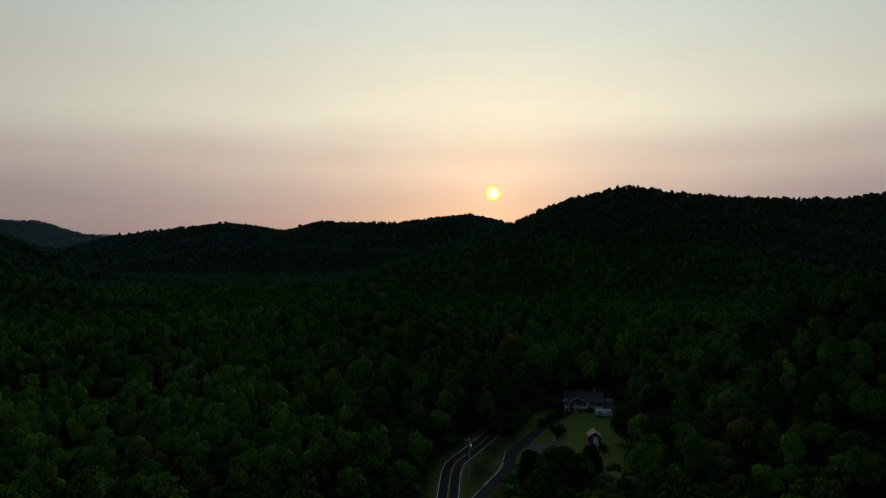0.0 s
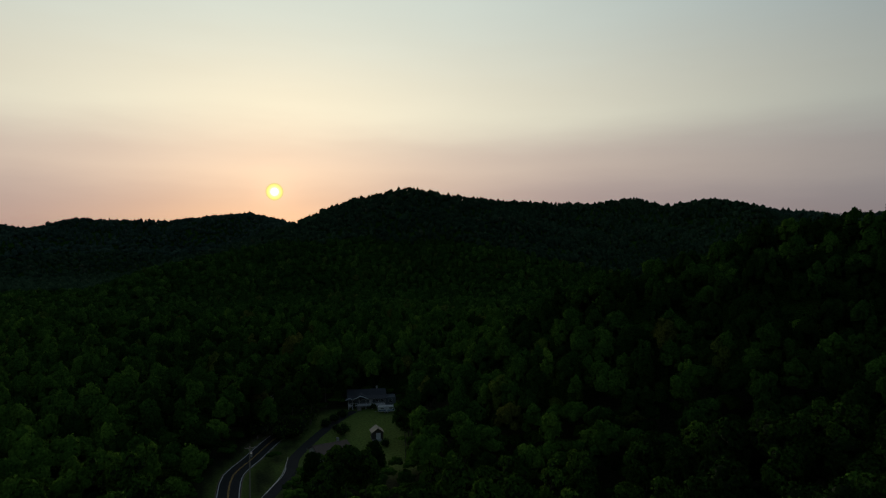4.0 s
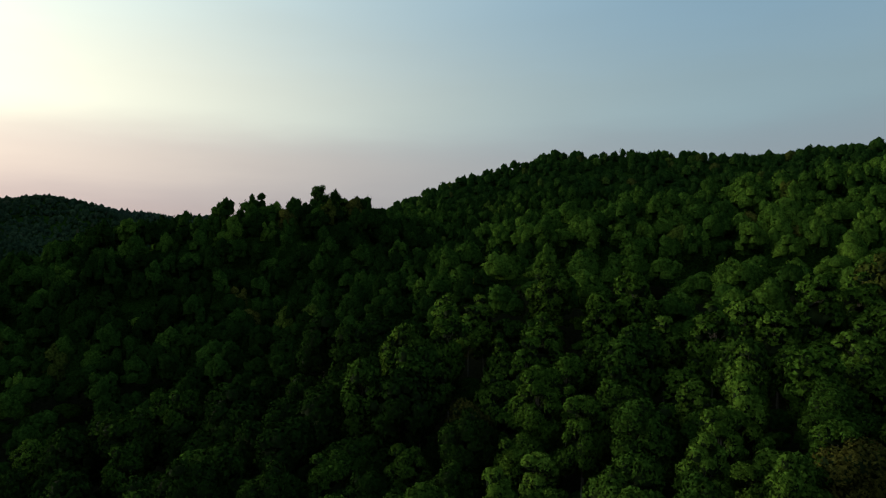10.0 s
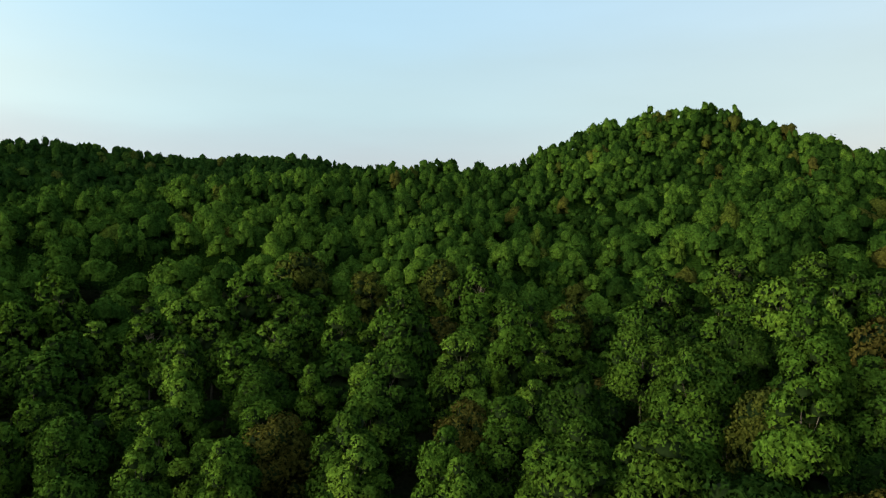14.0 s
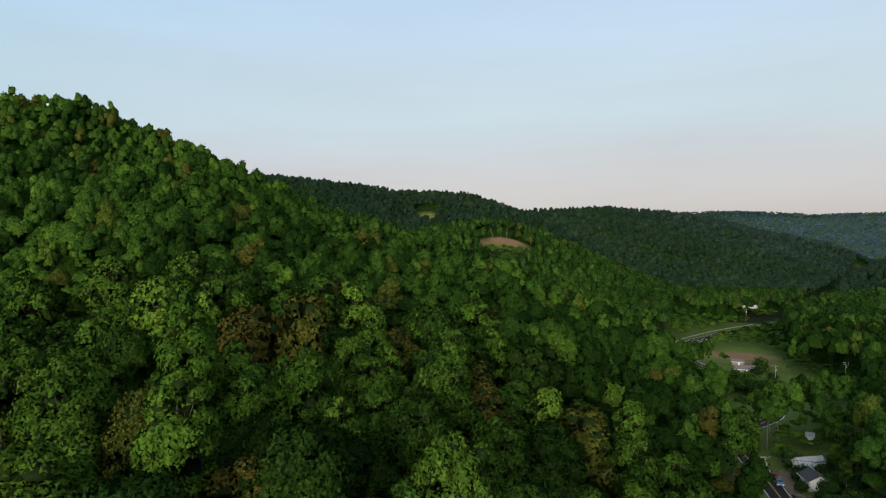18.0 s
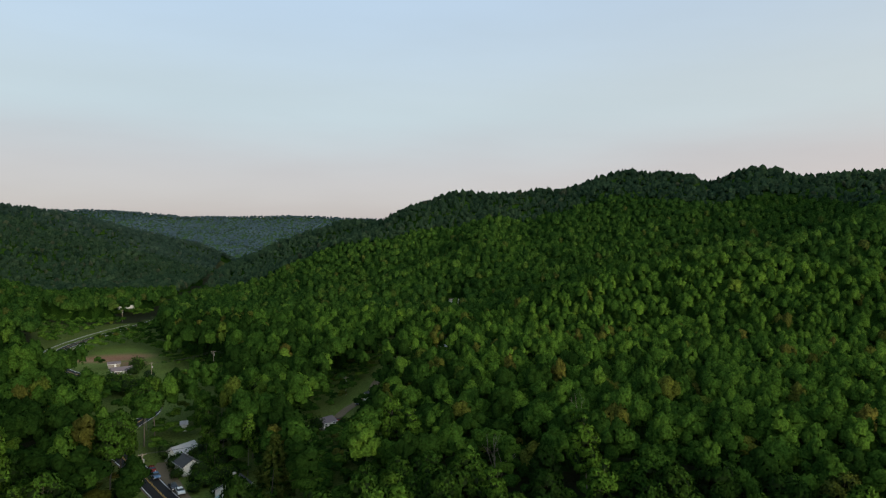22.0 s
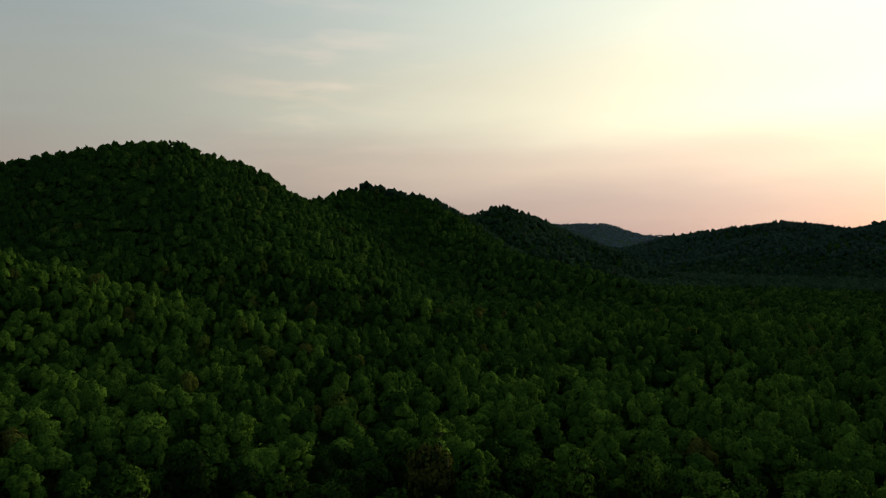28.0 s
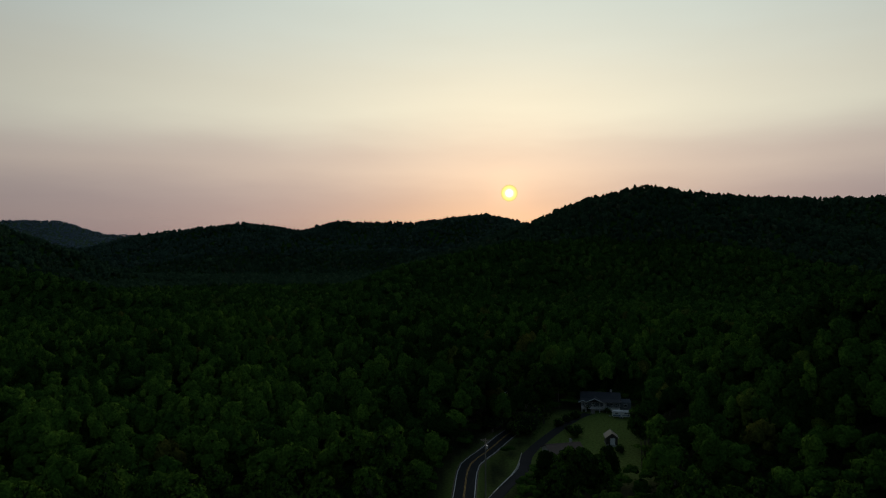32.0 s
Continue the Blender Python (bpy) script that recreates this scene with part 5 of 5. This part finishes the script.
def guard_rail(line, label):
    pts = line_points(line, 3.8)
    g = new("guard_rail")
    tagged(g, label, "guard rail")
    zs = land(pts[:, 0], pts[:, 1])
    for (x, y), z in zip(pts, zs):
        boxed("post", (x, y, z + 0.35), (0.14, 0.14, 0.9), WOOD_GREY, g)
    bm = bmesh.new()
    for dz in (0.52, 0.66):
        for i in range(len(pts) - 1):
            limb(bm, (*pts[i], zs[i] + dz), (*pts[i + 1], zs[i + 1] + dz), 0.08, 0.08, 4)
    part("rail", bm, GALVANIZED, g)


def dead_tree(b, d, tall, seed):
    rng = random.Random(seed)
    t = thing("dead_tree", b, d, 0, "bare grey dead tree with broken branches", "tree", "dead trees")
    bm = bmesh.new()

    def grow(a, way, length, r, depth):
        e = a + way * length
        limb(bm, a, e, r, r * 0.55, 6)
        if depth:
            for k in range(3):
                w = (way + Vector((rng.uniform(-0.7, 0.7), rng.uniform(-0.7, 0.7), rng.uniform(0, 0.4)))).normalized()
                grow(a.lerp(e, rng.uniform(0.5, 1)), w, length * rng.uniform(0.4, 0.65), r * 0.5, depth - 1)
    grow(Vector((0, 0, -0.5)), Vector((0.03, 0.02, 1)).normalized(), tall * 0.65, 0.22, 3)
    part("trunk", bm, PALE_BARK, t)


def bush(b, d, s, seed, label="rounded green garden bush on the lawn"):
    t = thing("bush", b, d, seed * 40, label, "bush", "bushes round the yards")
    v, f, c, inner = crown(600 + seed % 3, "bush", 420, 0.17, 12)
    me = BUSH.setdefault(seed % 3, None) or leaf_mesh("crown", v, f, FOLIAGE, None, soft_normals(v, c), inner)
    BUSH[seed % 3] = me
    o = new("crown", me)
    o.parent = t
    o.scale = (s, s, s)
    bm = bmesh.new()
    limb(bm, (0, 0, -0.2), (0, 0, 1.2 * s), 0.07, 0.04, 6)
    part("stem", bm, BARK, t)


BUSH = {}
roads()
porch_house()
shed()
camper()
house(8.9, 203, 24, 10.5, 7.5, 2.4, 1.7, BROWN_SHINGLE, CREAM_SIDING, "low house with brown shingle roof under the trees", 0.3, 1.0, (-3.0, 3.4), 3.0)
house(197.5, 214, 40, 8.0, 6.0, 2.1, 1.9, GREY_METAL, WHITE_PAINT, "white house with pale grey metal gable roof near the road", 0.4, 0.6, (-2.6, 2.8))
house(197.9, 201, 110, 6.4, 5.2, 2.5, 1.5, DARK_SHINGLE, WHITE_PAINT, "white cottage with black roof beside the grey-roofed house", 0.4, 0.3, (-1.9, 1.9))
house(197.6, 246, 0, 1.8, 2.0, 2.4, 0.6, GREY_METAL, WHITE_PAINT, "narrow tall white outbuilding among trees", 0.3, 0.0, (), name="outbuilding")
house(201.4, 177, 60, 7.0, 5.8, 2.5, 1.8, DARK_SHINGLE, WHITE_PAINT, "white house with black shingle roof under trees", 0.4, -1.0, (1.6, 3.0), 2.0)
house(199.9, 161, 75, 7.8, 6.4, 2.8, 1.9, TEAL_METAL, CREAM_SIDING, "house with teal metal gable roof by the road", 0.4, 0.0, (-2.8, 2.8))
house(209.1, 236, 40, 5.2, 4.2, 2.3, 1.2, PURPLE_SHINGLE, WHITE_PAINT, "small white house with faded purple-grey roof by the lane", 0.4, 0.6, (-1.8, 1.8))
house(213.2, 274, 20, 7.0, 5.0, 2.4, 1.3, DARK_SHINGLE, CREAM_SIDING, "low dark-roofed house beside the gravel lane", 0.4, 0.6, (-2.6, 2.8))
house(193.0, 366, 10, 9.0, 5.6, 2.0, 1.4, PURPLE_SHINGLE, WOOD_GREY, "long weathered house with grey roof in a meadow", 0.3, 0.6, (-3.0, 3.0))
house(192.5, 388, 0, 5.6, 4.0, 1.9, 0.8, PURPLE_SHINGLE, WOOD_GREY, "low grey wooden barn by the bare field", 0.3, 0.6, (), name="barn")
for b, d, w in ((193.3, 690, 12.0), (194.2, 700, 9.0)):
    house(b, d, 15, w, 7.0, 3.0, 1.8, GREY_METAL, WHITE_PAINT, "small white house far down the valley road", 0.4, 0.5, (-3.0, 3.0), lift=4)
for b, d, roof, wall, label in ((218.9, 330, TEAL_METAL, WHITE_PAINT, "small house with teal roof in the hollow"), (219.2, 392, GREY_METAL, WHITE_PAINT, "white-roofed house in the wooded hollow"),
                                (219.6, 505, BROWN_SHINGLE, CREAM_SIDING, "tan house on the slope of the hollow"), (220.3, 575, GREY_METAL, WHITE_PAINT, "white house high in the hollow")):
    house(b, d, 20, 9.0, 6.5, 2.7, 1.6, roof, wall, label, 0.4, 0.5, (-2.6, 2.8))
car(195.2, 205, 96, CAR_RED, "red car parked on the gravel by the road")
car(195.5, 199, 100, CAR_BLUE, "light blue car parked on the gravel by the road")
car(196.8, 188, 102, CAR_BLACK, "black car parked beside the road")
car(197.3, 184, 100, CAR_WHITE, "white and grey car parked beside the road")
car(209.9, 243, 30, CAR_RED, "dark red pickup parked behind the small house", True)
car(212.0, 268, 60, CAR_BLACK, "black car standing on the gravel lane")
car(212.9, 262, 20, CAR_WHITE, "white car standing beside the gravel lane")
car(7.8, 197, 20, CAR_WHITE, "white car parked beside the brown-roofed house")
near = utility_pole(2.3, 165, 4, 16.3, 1)
back = utility_pole(-6, 92, 10, 10.0, 1)
out = utility_pole(7.2, 262, 4, 10.5, 1)
wires(near, back)
wires(near, out)
p1 = utility_pole(199.9, 354, -8, 11.0, 2)
p2 = utility_pole(195.2, 338, -8, 9.5, 1)
wires(p1, p2)
p3 = utility_pole(207.5, 322, 12, 8.5, 1, True)
p4 = utility_pole(208.9, 306, 12, 8.5, 1)
p8 = utility_pole(210.8, 286, 12, 8.0, 1)
wires(p3, p4, 0.5)
wires(p4, p8, 0.5)
wires(p1, p3)
p5 = utility_pole(193.1, 612, 0, 10.0, 1)
p6 = utility_pole(194.5, 197, 20, 8.0, 1, True)
p7 = utility_pole(204.6, 208, 20, 9.5, 1, True)
wires(p6, p7)
wires(p2, p6)
guard_rail(((188.2, 420), (187.9, 465), (191.0, 535), (193.6, 585)), "long galvanized guard rail beside the valley road")
guard_rail(((189.4, 420), (189.7, 465), (192.4, 530), (194.7, 578)), "galvanized guard rail along the far side of the road")
guard_rail(((3.6, 176), (4.9, 189), (5.4, 204)), "short galvanized guard rail beside the driveway")
for b, d, tall, s in ((223.7, 168, 17, 1), (224.3, 172, 13, 2), (172.6, 640, 16, 3), (173.3, 642, 18, 4), (173.8, 641, 15, 5), (231.5, 196, 18, 6), (141.5, 150, 16, 7)):
    dead_tree(b, d, tall, s)
# bearing, distance, size
# in the yard of the porch house
BUSHES = ((9.9, 226, 1.3), (8.6, 238, 0.9), (9.2, 243, 0.9), (10.0, 249, 1.0), (13.6, 212, 0.8), (11.0, 262, 0.7),
    (12.6, 261, 0.7), (9.4, 232, 0.7), (5.9, 227, 2.2), (4.9, 224.5, 1.8), (5.3, 230, 2.4), (5.9, 236, 2.5),
    (6.3, 243, 2.5), (6.7, 250, 2.6), (4.1, 238, 2.2), (3.5, 233, 2.2), (2.8, 229, 2.2))
# between the village houses
BUSHES += ((198.9, 203, 1.2), (199.8, 209, 1.3), (200.6, 200, 1.2), (197.0, 196, 0.9), (193.9, 360, 1.4), (194.1, 374, 2.2),
    (193.2, 318, 2.4), (192.6, 328, 2.3), (193.0, 323, 2.5), (193.7, 312, 2.4), (192.1, 334, 2.2), (194.3, 305, 2.2),
    (195.0, 348, 1.3), (208.0, 226, 1.2), (210.6, 238, 1.0), (198.6, 190, 1.1), (199.3, 187, 1.3), (199.9, 188, 1.2),
    (200.5, 190, 1.4), (201.2, 191, 1.3), (199.0, 196, 1.4), (199.9, 203, 1.5), (201.0, 206, 1.4), (200.1, 180, 1.0),
    (198.4, 183, 0.9), (199.2, 217, 1.6))
# between the village houses
BUSHES += ((200.3, 224, 1.5), (196.3, 215, 1.5), (197.1, 208, 1.2), (208.4, 234, 1.5), (196.9, 204.5, 1.2), (198.9, 210, 1.6))
for k, (b, d, s) in enumerate(BUSHES):
    bush(b, d, s, k, "rounded green garden bush on the lawn" if s < 1.7 else "dense green wild shrub beside the road and trees")
for k, b in enumerate((58.6, 59.4, 60.1, 60.7, 61.3, 61.9, 62.5, 63.2)):
    bush(b, 283 + k % 3 * 2, 2.7, k, "dense green wild shrub under the trees of the spur")
